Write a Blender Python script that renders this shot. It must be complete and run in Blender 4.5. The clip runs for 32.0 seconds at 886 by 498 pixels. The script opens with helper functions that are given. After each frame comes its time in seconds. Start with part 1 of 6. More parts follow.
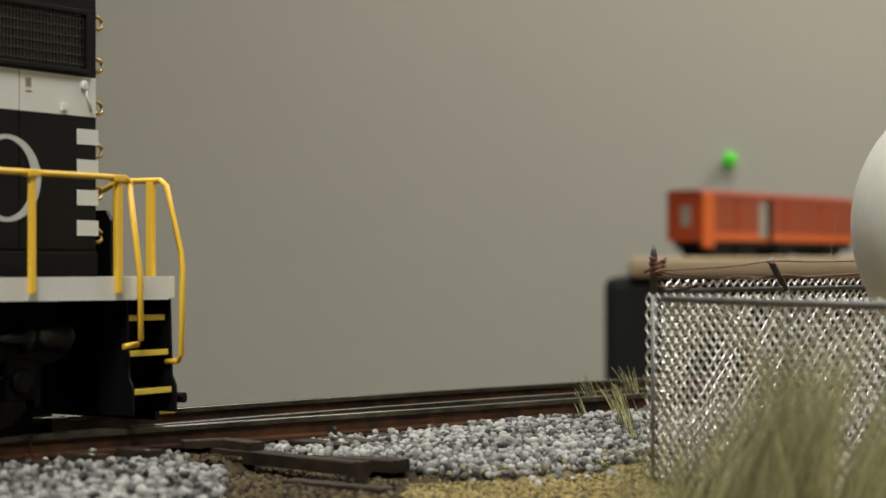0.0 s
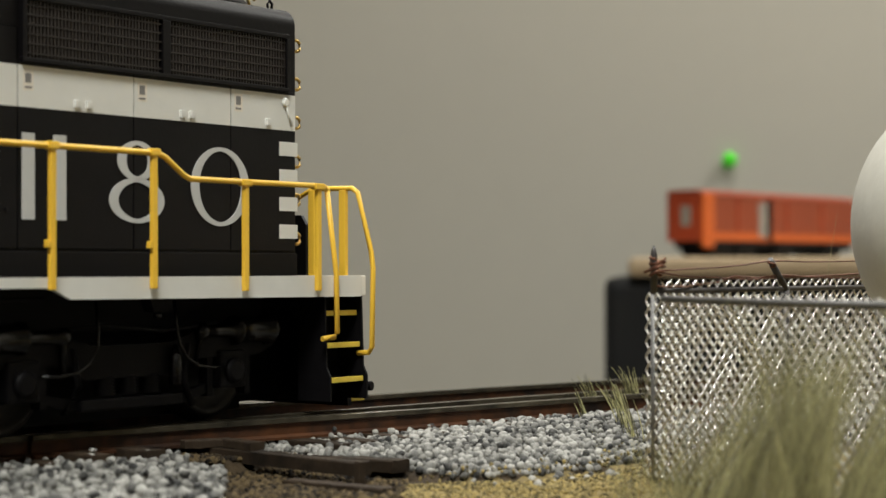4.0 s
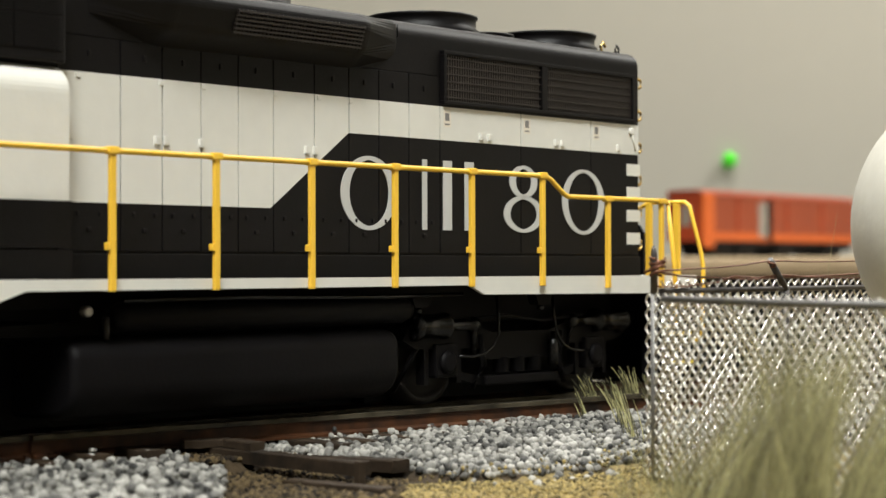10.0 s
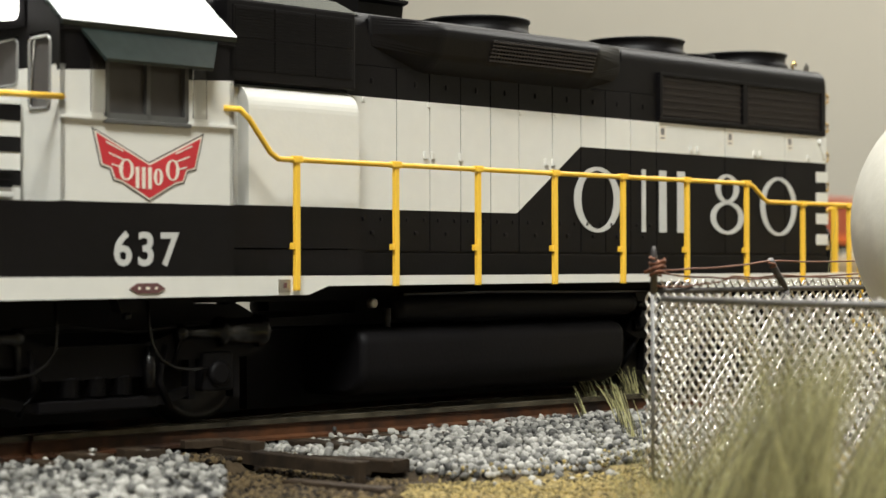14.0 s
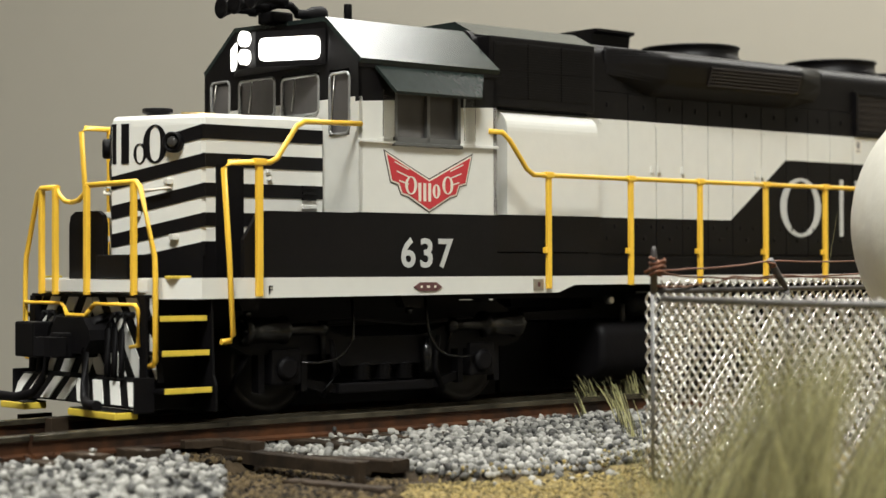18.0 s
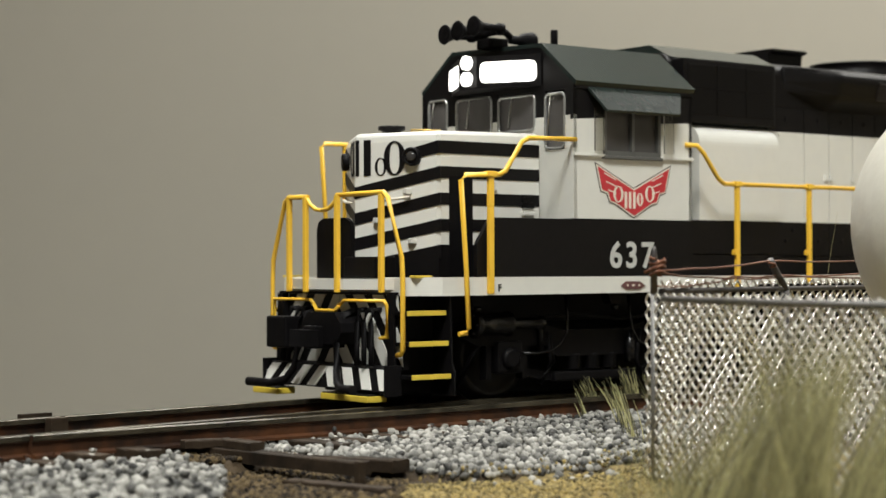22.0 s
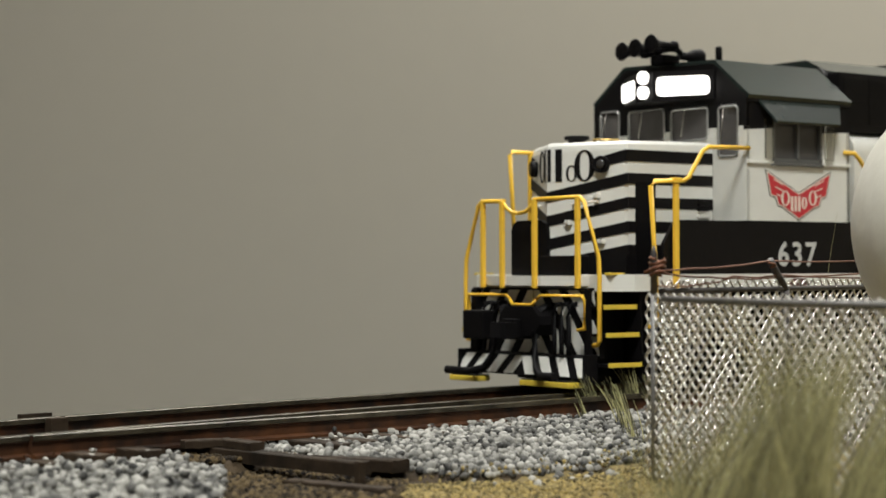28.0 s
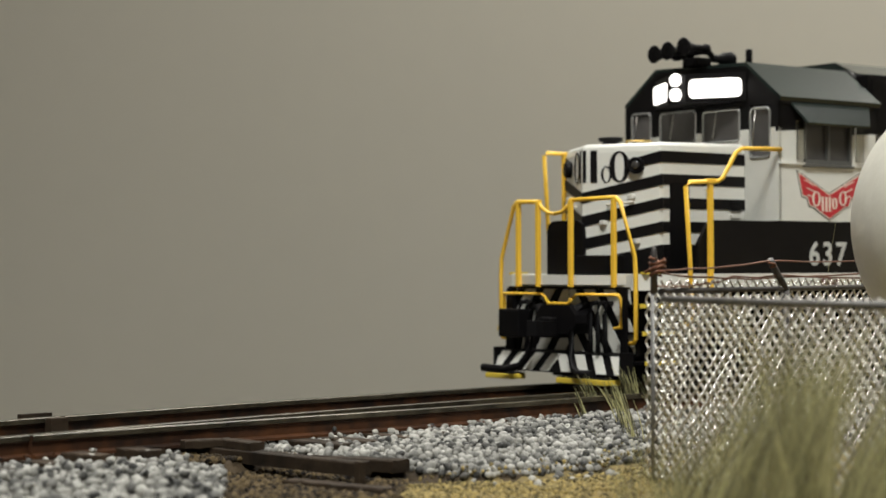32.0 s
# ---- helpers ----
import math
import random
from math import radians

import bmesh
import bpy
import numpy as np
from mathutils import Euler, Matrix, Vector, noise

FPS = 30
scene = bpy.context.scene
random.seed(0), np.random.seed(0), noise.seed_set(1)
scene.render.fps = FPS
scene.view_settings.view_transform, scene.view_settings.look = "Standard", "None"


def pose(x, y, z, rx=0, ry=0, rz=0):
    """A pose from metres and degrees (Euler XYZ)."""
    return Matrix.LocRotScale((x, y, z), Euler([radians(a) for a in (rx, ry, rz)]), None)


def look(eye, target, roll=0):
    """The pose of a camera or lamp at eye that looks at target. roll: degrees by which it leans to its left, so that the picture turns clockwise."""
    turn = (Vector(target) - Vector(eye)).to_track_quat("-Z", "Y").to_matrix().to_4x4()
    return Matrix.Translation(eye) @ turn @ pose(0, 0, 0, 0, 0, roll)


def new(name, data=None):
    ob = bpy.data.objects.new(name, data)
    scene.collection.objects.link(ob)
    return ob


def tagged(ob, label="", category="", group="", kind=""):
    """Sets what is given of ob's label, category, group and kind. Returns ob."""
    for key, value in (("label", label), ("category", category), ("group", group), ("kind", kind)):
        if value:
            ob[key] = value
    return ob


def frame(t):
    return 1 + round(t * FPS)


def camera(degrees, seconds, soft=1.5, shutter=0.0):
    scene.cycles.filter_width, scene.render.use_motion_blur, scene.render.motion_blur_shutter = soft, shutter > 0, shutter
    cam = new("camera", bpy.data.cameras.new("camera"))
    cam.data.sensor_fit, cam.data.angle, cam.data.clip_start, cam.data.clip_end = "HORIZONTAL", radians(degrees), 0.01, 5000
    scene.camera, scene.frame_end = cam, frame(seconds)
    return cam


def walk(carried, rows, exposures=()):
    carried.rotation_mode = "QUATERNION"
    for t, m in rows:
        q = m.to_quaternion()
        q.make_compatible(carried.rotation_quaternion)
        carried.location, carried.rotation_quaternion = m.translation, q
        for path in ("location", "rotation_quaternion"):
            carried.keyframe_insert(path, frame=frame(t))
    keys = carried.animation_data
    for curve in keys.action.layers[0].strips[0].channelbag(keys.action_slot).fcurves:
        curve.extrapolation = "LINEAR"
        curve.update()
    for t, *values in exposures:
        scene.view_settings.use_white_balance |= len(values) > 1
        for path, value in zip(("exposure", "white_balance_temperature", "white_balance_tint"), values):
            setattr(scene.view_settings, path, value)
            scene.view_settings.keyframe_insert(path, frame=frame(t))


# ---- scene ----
# All sizes below are in millimetres of the real model (1:87) unless a name says otherwise.
MM = 0.001
ROUTE = [  # seconds, metres east, north and up of the body's middle, degrees of heading
    (0.0, 0.03348, -0.01188, 0.00018, 11.492), (1.0, 0.03719, -0.01109, 0.00015, 11.090), (1.5, 0.04050, -0.01044, 0.00012, 10.691), (2.0, 0.04368, -0.00991, 0.00009, 10.086),
    (2.5, 0.04697, -0.00943, 0.00015, 9.667), (3.0, 0.05180, -0.00861, 0.00014, 9.087), (3.5, 0.05719, -0.00776, 0.00018, 8.606), (5.5, 0.07882, -0.00466, 0.00004, 6.665),
    (6.0, 0.08434, -0.00408, -0.00001, 6.219), (6.5, 0.08978, -0.00339, -0.00005, 5.725), (7.0, 0.09514, -0.00293, -0.00011, 5.258), (7.5, 0.10055, -0.00240, -0.00011, 4.715),
    (8.0, 0.10585, -0.00223, -0.00017, 4.380), (8.5, 0.11152, -0.00171, -0.00013, 3.785), (9.0, 0.11694, -0.00141, -0.00012, 3.388), (9.5, 0.12243, -0.00100, -0.00011, 2.939),
    (10.0, 0.12785, -0.00074, -0.00005, 2.530), (10.5, 0.13348, -0.00046, -0.00002, 2.121), (11.0, 0.13875, -0.00014, 0.00002, 1.723), (11.5, 0.14461, -0.00004, 0.00003, 1.237),
    (12.0, 0.15072, 0.00038, 0.00007, 0.837), (12.5, 0.15554, 0.00033, 0.00006, 0.450), (13.0, 0.16108, 0.00039, 0.00011, -0.142), (13.5, 0.16601, -0.00005, 0.00012, -0.576),
    (14.0, 0.17129, -0.00037, 0.00018, -1.001), (14.5, 0.17689, -0.00067, 0.00008, -1.598), (16.5, 0.20081, -0.00086, 0.00011, -4.132), (17.0, 0.20597, -0.00143, 0.00007, -4.514),
    (17.5, 0.21104, -0.00213, 0.00001, -4.832), (18.0, 0.21690, -0.00253, -0.00003, -5.353), (18.5, 0.22241, -0.00317, -0.00006, -5.797), (19.0, 0.22767, -0.00393, -0.00007, -6.129),
    (19.5, 0.23306, -0.00446, -0.00012, -6.543), (20.0, 0.23835, -0.00520, -0.00012, -6.984), (20.5, 0.24363, -0.00590, -0.00013, -7.349), (21.0, 0.24812, -0.00659, -0.00015, -7.631),
    (21.5, 0.25190, -0.00705, -0.00014, -7.906), (22.0, 0.25540, -0.00766, -0.00014, -8.150), (22.5, 0.25756, -0.00777, -0.00014, -8.191), (23.0, 0.25966, -0.00813, -0.00017, -8.373),
    (23.5, 0.26234, -0.00854, -0.00015, -8.486), (24.0, 0.26581, -0.00908, -0.00010, -8.642), (24.5, 0.26937, -0.00957, -0.00003, -8.744), (25.0, 0.27300, -0.00996, -0.00001, -8.785),
    (25.5, 0.27676, -0.01045, 0.00004, -8.939), (27.5, 0.28828, -0.01234, 0.00011, -9.146), (28.0, 0.29070, -0.01256, 0.00010, -9.179), (28.5, 0.29284, -0.01278, 0.00012, -9.264),
    (29.0, 0.29457, -0.01313, 0.00014, -9.194), (29.5, 0.29665, -0.01327, 0.00016, -9.158), (30.0, 0.29760, -0.01356, 0.00017, -9.195), (31.0, 0.29760, -0.01356, 0.00017, -9.195),
    (32.0, 0.29760, -0.01356, 0.00017, -9.195),
]

EYE = Vector((0.0, -0.17581, 0.01748))
YAW, PITCH = radians(45.736), radians(0.637)
AIM = EYE + Vector((math.sin(YAW) * math.cos(PITCH), math.cos(YAW) * math.cos(PITCH), math.sin(PITCH)))
cam = camera(27.214, 32.0, soft=1.5)
cam.data.dof.use_dof = True
cam.data.dof.focus_distance = 0.228
cam.data.dof.aperture_fstop = 49.0
walk(cam, [(0.0, look(EYE, AIM, -0.14)), (32.0, look(EYE, AIM, -0.14))],
     exposures=[(0.0, -0.56), (3.5, -0.48), (6.0, -0.24), (9.0, 0.0), (13.0, 0.08), (17.0, 0.0), (19.0, -0.08), (23.0, -0.27), (28.0, -0.43), (32.0, -0.45)])

# ---- light: a closed room with unseen ceiling lamps and an added wall fill ----
world = bpy.data.worlds.new("room_air")
scene.world = world
world.use_nodes = True
world.node_tree.nodes["Background"].inputs[0].default_value = (1.0, 0.93, 0.86, 1)
world.node_tree.nodes["Background"].inputs[1].default_value = 0.085


def area_lamp(name, at, target, size, watts, colour):
    data = bpy.data.lights.new(name, "AREA")
    data.shape, data.size, data.size_y = "RECTANGLE", size[0], size[1]
    data.energy, data.color = watts, colour
    ob = new(name, data)
    ob.matrix_world = look(at, target)
    return ob


WARM = (1.0, 0.985, 0.93)
area_lamp("lamp_over_layout", (1.14, 0.50, 1.50), (1.14, 0.49, 0), (0.60, 0.30), 15.0, WARM)
# added fill with no known fixture; brightens the right of the back wall
area_lamp("wall_fill_lamp", (2.00, -0.20, 1.50), (2.00, -0.20, 0), (0.60, 0.30), 31, WARM)
area_lamp("lamp_over_aisle", (-0.56, -0.68, 1.50), (0.18, -0.06, 0.03), (0.60, 0.60), 14.4, (0.985, 1.0, 0.955)).data.spread = radians(85)
area_lamp("lamp_over_track", (0.27, 0.60, 1.46), (0.18, -0.03, 0), (0.60, 0.35), 5.0, WARM).data.spread = radians(80)


# ---- materials ----
def noise_mat(name, colour, rough=0.5, metal=0.0, scale=300.0, amount=0.15, bump=0.0, bump_scale=None, coarse=None, spec=0.5,
              island=0.0, rand=0.0, transmission=0.0, alpha=1.0, stain=None, tight=0.45):
    """A painted or natural surface: base colour varied by fine and coarse noise, with a fine bump."""
    m = bpy.data.materials.new(name)
    m.use_nodes = True
    nt = m.node_tree
    b = nt.nodes["Principled BSDF"]
    b.inputs["Roughness"].default_value = rough
    b.inputs["Metallic"].default_value = metal
    b.inputs["Specular IOR Level"].default_value = spec
    b.inputs["Transmission Weight"].default_value = transmission
    b.inputs["Alpha"].default_value = alpha
    tc = nt.nodes.new("ShaderNodeTexCoord")
    fine = nt.nodes.new("ShaderNodeTexNoise")
    fine.inputs["Scale"].default_value = scale
    fine.inputs["Detail"].default_value = 6
    big = nt.nodes.new("ShaderNodeTexNoise")
    big.inputs["Scale"].default_value = coarse or scale / 9
    big.inputs["Detail"].default_value = 3
    nt.links.new(tc.outputs["Object"], fine.inputs["Vector"])
    nt.links.new(tc.outputs["Object"], big.inputs["Vector"])
    add = nt.nodes.new("ShaderNodeMath")
    add.operation = "ADD"
    nt.links.new(fine.outputs["Fac"], add.inputs[0])
    nt.links.new(big.outputs["Fac"], add.inputs[1])
    last = add.outputs[0]
    if island or rand:
        src = nt.nodes.new("ShaderNodeNewGeometry" if island else "ShaderNodeObjectInfo")
        sub = nt.nodes.new("ShaderNodeMath")
        sub.operation = "MULTIPLY_ADD"
        nt.links.new(src.outputs["Random Per Island" if island else "Random"], sub.inputs[0])
        sub.inputs[1].default_value = 2 * (island or rand)
        sub.inputs[2].default_value = -(island or rand)
        both = nt.nodes.new("ShaderNodeMath")
        both.operation = "ADD"
        nt.links.new(last, both.inputs[0])
        nt.links.new(sub.outputs[0], both.inputs[1])
        last = both.outputs[0]
    ramp = nt.nodes.new("ShaderNodeMapRange")
    ramp.inputs["From Min"].default_value, ramp.inputs["From Max"].default_value = 1 - tight, 1 + tight
    nt.links.new(last, ramp.inputs["Value"])
    mix = nt.nodes.new("ShaderNodeMix")
    mix.data_type = "RGBA"
    low = stain or [c * (1 - amount) for c in colour]
    high = [min(1, c * (1 + amount)) for c in colour]
    mix.inputs[6].default_value = (*low, 1)
    mix.inputs[7].default_value = (*high, 1)
    nt.links.new(ramp.outputs[0], mix.inputs[0])
    nt.links.new(mix.outputs[2], b.inputs["Base Color"])
    if bump:
        bn = nt.nodes.new("ShaderNodeTexNoise")
        bn.inputs["Scale"].default_value = bump_scale or scale * 2
        bn.inputs["Detail"].default_value = 4
        nt.links.new(tc.outputs["Object"], bn.inputs["Vector"])
        bp = nt.nodes.new("ShaderNodeBump")
        bp.inputs["Strength"].default_value = bump
        bp.inputs["Distance"].default_value = 0.0003
        nt.links.new(bn.outputs["Fac"], bp.inputs["Height"])
        nt.links.new(bp.outputs[0], b.inputs["Normal"])
    return m


def glow_mat(name, colour, power):
    m = bpy.data.materials.new(name)
    m.use_nodes = True
    b = m.node_tree.nodes["Principled BSDF"]
    b.inputs["Base Color"].default_value = (*colour, 1)
    b.inputs["Emission Color"].default_value = (*colour, 1)
    b.inputs["Emission Strength"].default_value = power
    return m


def glass_mat(name, tint=(0.9, 0.9, 0.88)):
    m = bpy.data.materials.new(name)
    m.use_nodes = True
    b = m.node_tree.nodes["Principled BSDF"]
    b.inputs["Base Color"].default_value = (*tint, 1)
    b.inputs["Roughness"].default_value = 0.05
    b.inputs["Transmission Weight"].default_value = 1.0
    b.inputs["IOR"].default_value = 1.3
    return m


BLACK = noise_mat("black_paint", (0.0044, 0.0037, 0.0041), 0.48, spec=0.21, scale=900, amount=0.3, bump=0.06, bump_scale=2500)
DARK = noise_mat("black_plastic", (0.0042, 0.0037, 0.0042), 0.55, spec=0.13, scale=900, amount=0.3, bump=0.08, bump_scale=2000)
GLOSS = noise_mat("glossy_black_plastic", (0.0035, 0.0032, 0.0035), 0.26, spec=0.42, scale=800, amount=0.3, bump=0.05, bump_scale=1800)
GREEN_GREY = noise_mat("roof_paint", (0.018, 0.026, 0.024), 0.21, spec=0.40, scale=700, amount=0.25, bump=0.06, bump_scale=1800)
WHITE = noise_mat("white_paint", (0.74, 0.73, 0.68), 0.36, scale=500, amount=0.04, bump=0.04, bump_scale=2000)
GREY_MARK = noise_mat("grey_white_lettering", (0.56, 0.56, 0.54), 0.45, scale=700, amount=0.05)
SEAM = noise_mat("seam_shadow_line", (0.10, 0.09, 0.08), 0.7, scale=700, amount=0.1)
YELLOW = noise_mat("yellow_plastic", (0.95, 0.575, 0.055), 0.36, scale=600, amount=0.06, bump=0.05)
STEP_YELLOW = noise_mat("yellow_step_paint", (0.70, 0.52, 0.06), 0.5, scale=900, amount=0.12)
BRASS = noise_mat("brass_wire", (0.62, 0.42, 0.12), 0.3, metal=0.9, scale=900, amount=0.1)
RED = noise_mat("red_paint", (0.55, 0.035, 0.045), 0.4, scale=800, amount=0.08)
CREAM = noise_mat("cream_marking", (0.78, 0.72, 0.62), 0.45, scale=800, amount=0.04)
CLEAR = glass_mat("clear_plastic")
PANE = noise_mat("dark_window_pane", (0.045, 0.042, 0.040), 0.08, scale=200, amount=0.3)
GLOW = glow_mat("lit_lens", (1.0, 0.97, 0.92), 3.2)
STEEL = noise_mat("worn_steel", (0.42, 0.40, 0.36), 0.32, metal=0.85, scale=600, amount=0.35, bump=0.05)
RAIL_HEAD = noise_mat("dull_rail_head", (0.070, 0.060, 0.042), 0.27, metal=0.45, spec=0.4, scale=500, amount=0.7, bump=0.1, coarse=70, tight=0.3)
RUST = noise_mat("rail_brown_paint", (0.058, 0.022, 0.008), 0.6, spec=0.3, scale=420, amount=0.5, bump=0.2, coarse=75, stain=(0.012, 0.007, 0.005), tight=0.22)
TIE = noise_mat("tie_brown_black", (0.029, 0.019, 0.011), 0.75, spec=0.22, scale=500, amount=0.8, bump=0.5, bump_scale=900, rand=0.15)
STONE = noise_mat("ballast_stone", (0.198, 0.193, 0.176), 0.7, scale=700, amount=0.9, bump=0.3, bump_scale=2500, island=0.5)
TURF = noise_mat("yellow_turf", (0.18, 0.132, 0.045), 0.9, scale=900, amount=0.7, bump=0.9, bump_scale=1600, coarse=90)
FLOCK = noise_mat("turf_crumbs", (0.235, 0.178, 0.062), 0.9, scale=900, amount=0.5, bump=0.4, island=0.75, stain=(0.06, 0.046, 0.018), tight=0.6)
SOIL = noise_mat("brown_soil", (0.042, 0.029, 0.016), 0.9, scale=700, amount=0.8, bump=1.0, bump_scale=1200, spec=0.2)
SOIL_CRUMB = noise_mat("soil_crumbs", (0.055, 0.039, 0.019), 0.9, scale=900, amount=1.0, bump=0.4, island=0.8, stain=(0.007, 0.005, 0.004), tight=0.6, spec=0.2)
GRASS = noise_mat("dry_grass_fibre", (0.278, 0.260, 0.126), 0.4, scale=500, amount=0.7, island=0.95, spec=0.6)
ZINC = noise_mat("galvanised_wire", (0.80, 0.79, 0.77), 0.27, metal=1.0, scale=800, amount=0.12)
DULL_ZINC = noise_mat("dulled_galvanised_wire", (0.60, 0.58, 0.53), 0.42, metal=0.6, scale=800, amount=0.25)
POST_STEEL = noise_mat("dull_post_metal", (0.075, 0.068, 0.066), 0.45, metal=0.5, scale=700, amount=0.5, bump=0.15)
COPPER = noise_mat("browned_copper_wire", (0.17, 0.075, 0.045), 0.42, metal=0.7, scale=900, amount=0.4)
TANK = noise_mat("white_tank_paint", (0.66, 0.635, 0.56), 0.42, scale=500, amount=0.08, bump=0.25, bump_scale=700, coarse=40)
WALL = noise_mat("warm_grey_wall_paint", (0.58, 0.555, 0.478), 0.85, scale=35, amount=0.02, bump=0.15, bump_scale=120)
CEIL = noise_mat("white_ceiling_paint", (0.75, 0.73, 0.69), 0.9, scale=30, amount=0.03, bump=0.1)
FLOOR = noise_mat("grey_carpet", (0.22, 0.20, 0.18), 0.95, scale=260, amount=0.3, bump=0.5)
ORANGE = noise_mat("orange_car_paint", (0.31, 0.055, 0.016), 0.45, scale=300, amount=0.12)
ORANGE_LIGHT = noise_mat("bright_orange_paint", (0.66, 0.13, 0.016), 0.45, scale=300, amount=0.08)
ORANGE_RED = noise_mat("red_orange_paint", (0.42, 0.062, 0.020), 0.45, scale=300, amount=0.12)
WOOD = noise_mat("pale_pine_edge", (0.58, 0.43, 0.26), 0.6, scale=60, amount=0.12, bump=0.1)
CABINET_BLACK = noise_mat("black_cabinet", (0.006, 0.006, 0.006), 0.7, scale=80, amount=0.2)
# weak emission brightens the pin head, which is no lamp
GREEN = glow_mat("self_lit_green_bead", (0.09, 0.80, 0.03), 0.25)
FOAM = noise_mat("layout_edge_foam", (0.30, 0.24, 0.16), 0.9, scale=120, amount=0.3, bump=0.4)


# ---- mesh helpers; shapes are drawn in millimetres ----
def part(name, bm, material, parent=None, label="", smooth=False):
    me = bpy.data.meshes.new(name)
    bm.transform(Matrix.Scale(MM, 4))
    bm.normal_update()
    bm.to_mesh(me)
    bm.free()
    for m in material if isinstance(material, (list, tuple)) else [material]:
        me.materials.append(m)
    if smooth:
        for p in me.polygons:
            p.use_smooth = True
    ob = new(name, me)
    if parent:
        ob.parent = parent
    if label:
        ob["label"] = label
    return ob


def box(bm, x0, x1, y0, y1, z0, z1, bevel=0.0, mat=0):
    r = bmesh.ops.create_cube(bm, size=1.0, matrix=Matrix.LocRotScale(((x0 + x1) / 2, (y0 + y1) / 2, (z0 + z1) / 2), None, (abs(x1 - x0), abs(y1 - y0), abs(z1 - z0))))
    fs = {f for v in r["verts"] for f in v.link_faces}
    for f in fs:
        f.material_index = mat
    if bevel:
        es = list({e for v in r["verts"] for e in v.link_edges})
        bmesh.ops.bevel(bm, geom=es, offset=bevel, segments=2, affect="EDGES", profile=0.6)
    return bm


def a_box(*a, **k):
    return box(bmesh.new(), *a, **k)


def rod(bm, points, r, sides=8, closed_ends=True, mat=0):
    """A round rod through the points, mitred at the bends."""
    pts = [Vector(p) for p in points]
    rings = []
    for i, p in enumerate(pts):
        d0 = (pts[i] - pts[i - 1]).normalized() if i else (pts[1] - pts[0]).normalized()
        d1 = (pts[i + 1] - pts[i]).normalized() if i < len(pts) - 1 else d0
        d = (d0 + d1).normalized() if (d0 + d1).length > 1e-6 else d0
        up = Vector((0, 0, 1)) if abs(d.z) < 0.9 else Vector((1, 0, 0))
        a = d.cross(up).normalized()
        b = d.cross(a).normalized()
        k = min(1.6, 1 / max(0.4, d.dot(d0)))
        rr = r[i] if isinstance(r, (list, tuple)) else r
        rings.append([bm.verts.new(p + (a * math.cos(t) + b * math.sin(t)) * rr * (k if 0 < i < len(pts) - 1 else 1))
                      for t in [2 * math.pi * j / sides for j in range(sides)]])
    for r0, r1 in zip(rings, rings[1:]):
        for j in range(sides):
            f = bm.faces.new((r0[j], r1[j], r1[(j + 1) % sides], r0[(j + 1) % sides]))
            f.smooth, f.material_index = True, mat
    if closed_ends:
        bm.faces.new(rings[0]).material_index = mat
        bm.faces.new(rings[-1][::-1]).material_index = mat
    return bm


def a_rod(*a, **k):
    return rod(bmesh.new(), *a, **k)


def prism(bm, outline, depth_axis, a, b, mat=0):
    """A solid whose outline (2D points) is swept from a to b along an axis: 'x' takes (y, z), 'y' takes (x, z), 'z' takes (x, y)."""
    def at(p, d):
        return {"x": (d, p[0], p[1]), "y": (p[0], d, p[1]), "z": (p[0], p[1], d)}[depth_axis]
    lo = [bm.verts.new(at(p, a)) for p in outline]
    hi = [bm.verts.new(at(p, b)) for p in outline]
    n = len(outline)
    fs = [bm.faces.new(lo), bm.faces.new(hi[::-1])]
    fs += [bm.faces.new((lo[i], hi[i], hi[(i + 1) % n], lo[(i + 1) % n])) for i in range(n)]
    for f in fs:
        f.material_index = mat
    bmesh.ops.recalc_face_normals(bm, faces=fs)
    return bm


def a_prism(*a, **k):
    return prism(bmesh.new(), *a, **k)


def lathe(bm, profile, centre, axis="z", sides=24, smooth=True, mat=0):
    """Turns a profile of (radius, height) round an axis through centre."""
    c = Vector(centre)
    def at(r, h, t):
        u, v = r * math.cos(t), r * math.sin(t)
        return c + Vector({"z": (u, v, h), "x": (h, u, v), "y": (u, h, v)}[axis])
    rings = [[bm.verts.new(at(max(r, 1e-4), h, 2 * math.pi * j / sides)) for j in range(sides)] for r, h in profile]
    fs = []
    for r0, r1 in zip(rings, rings[1:]):
        for j in range(sides):
            f = bm.faces.new((r0[j], r0[(j + 1) % sides], r1[(j + 1) % sides], r1[j]))
            f.smooth = smooth
            fs.append(f)
    fs += [bm.faces.new(rings[0][::-1]), bm.faces.new(rings[-1])]
    for f in fs:
        f.material_index = mat
    bmesh.ops.recalc_face_normals(bm, faces=fs)
    return bm


def a_lathe(*a, **k):
    return lathe(bmesh.new(), *a, **k)


def thing(name, at=(0, 0, 0), turn=0, label="", category="", group="", kind=""):
    ob = new(name)
    ob.empty_display_size = 0.01
    ob.matrix_world = pose(at[0] * MM, at[1] * MM, at[2] * MM, 0, 0, turn)
    return tagged(ob, label, category, group, kind)


# ---- the room ----
FWD, SIDE = Vector((math.sin(YAW), math.cos(YAW), 0)), Vector((math.cos(YAW), -math.sin(YAW), 0))
FLAT_EYE = Vector((0, EYE.y, 0))


def out(depth, side, z=0.0):
    """A place in millimetres so far ahead of the viewpoint and so far to its side."""
    p = (FLAT_EYE + FWD * depth * MM + SIDE * side * MM) / MM
    return Vector((p.x, p.y, z))


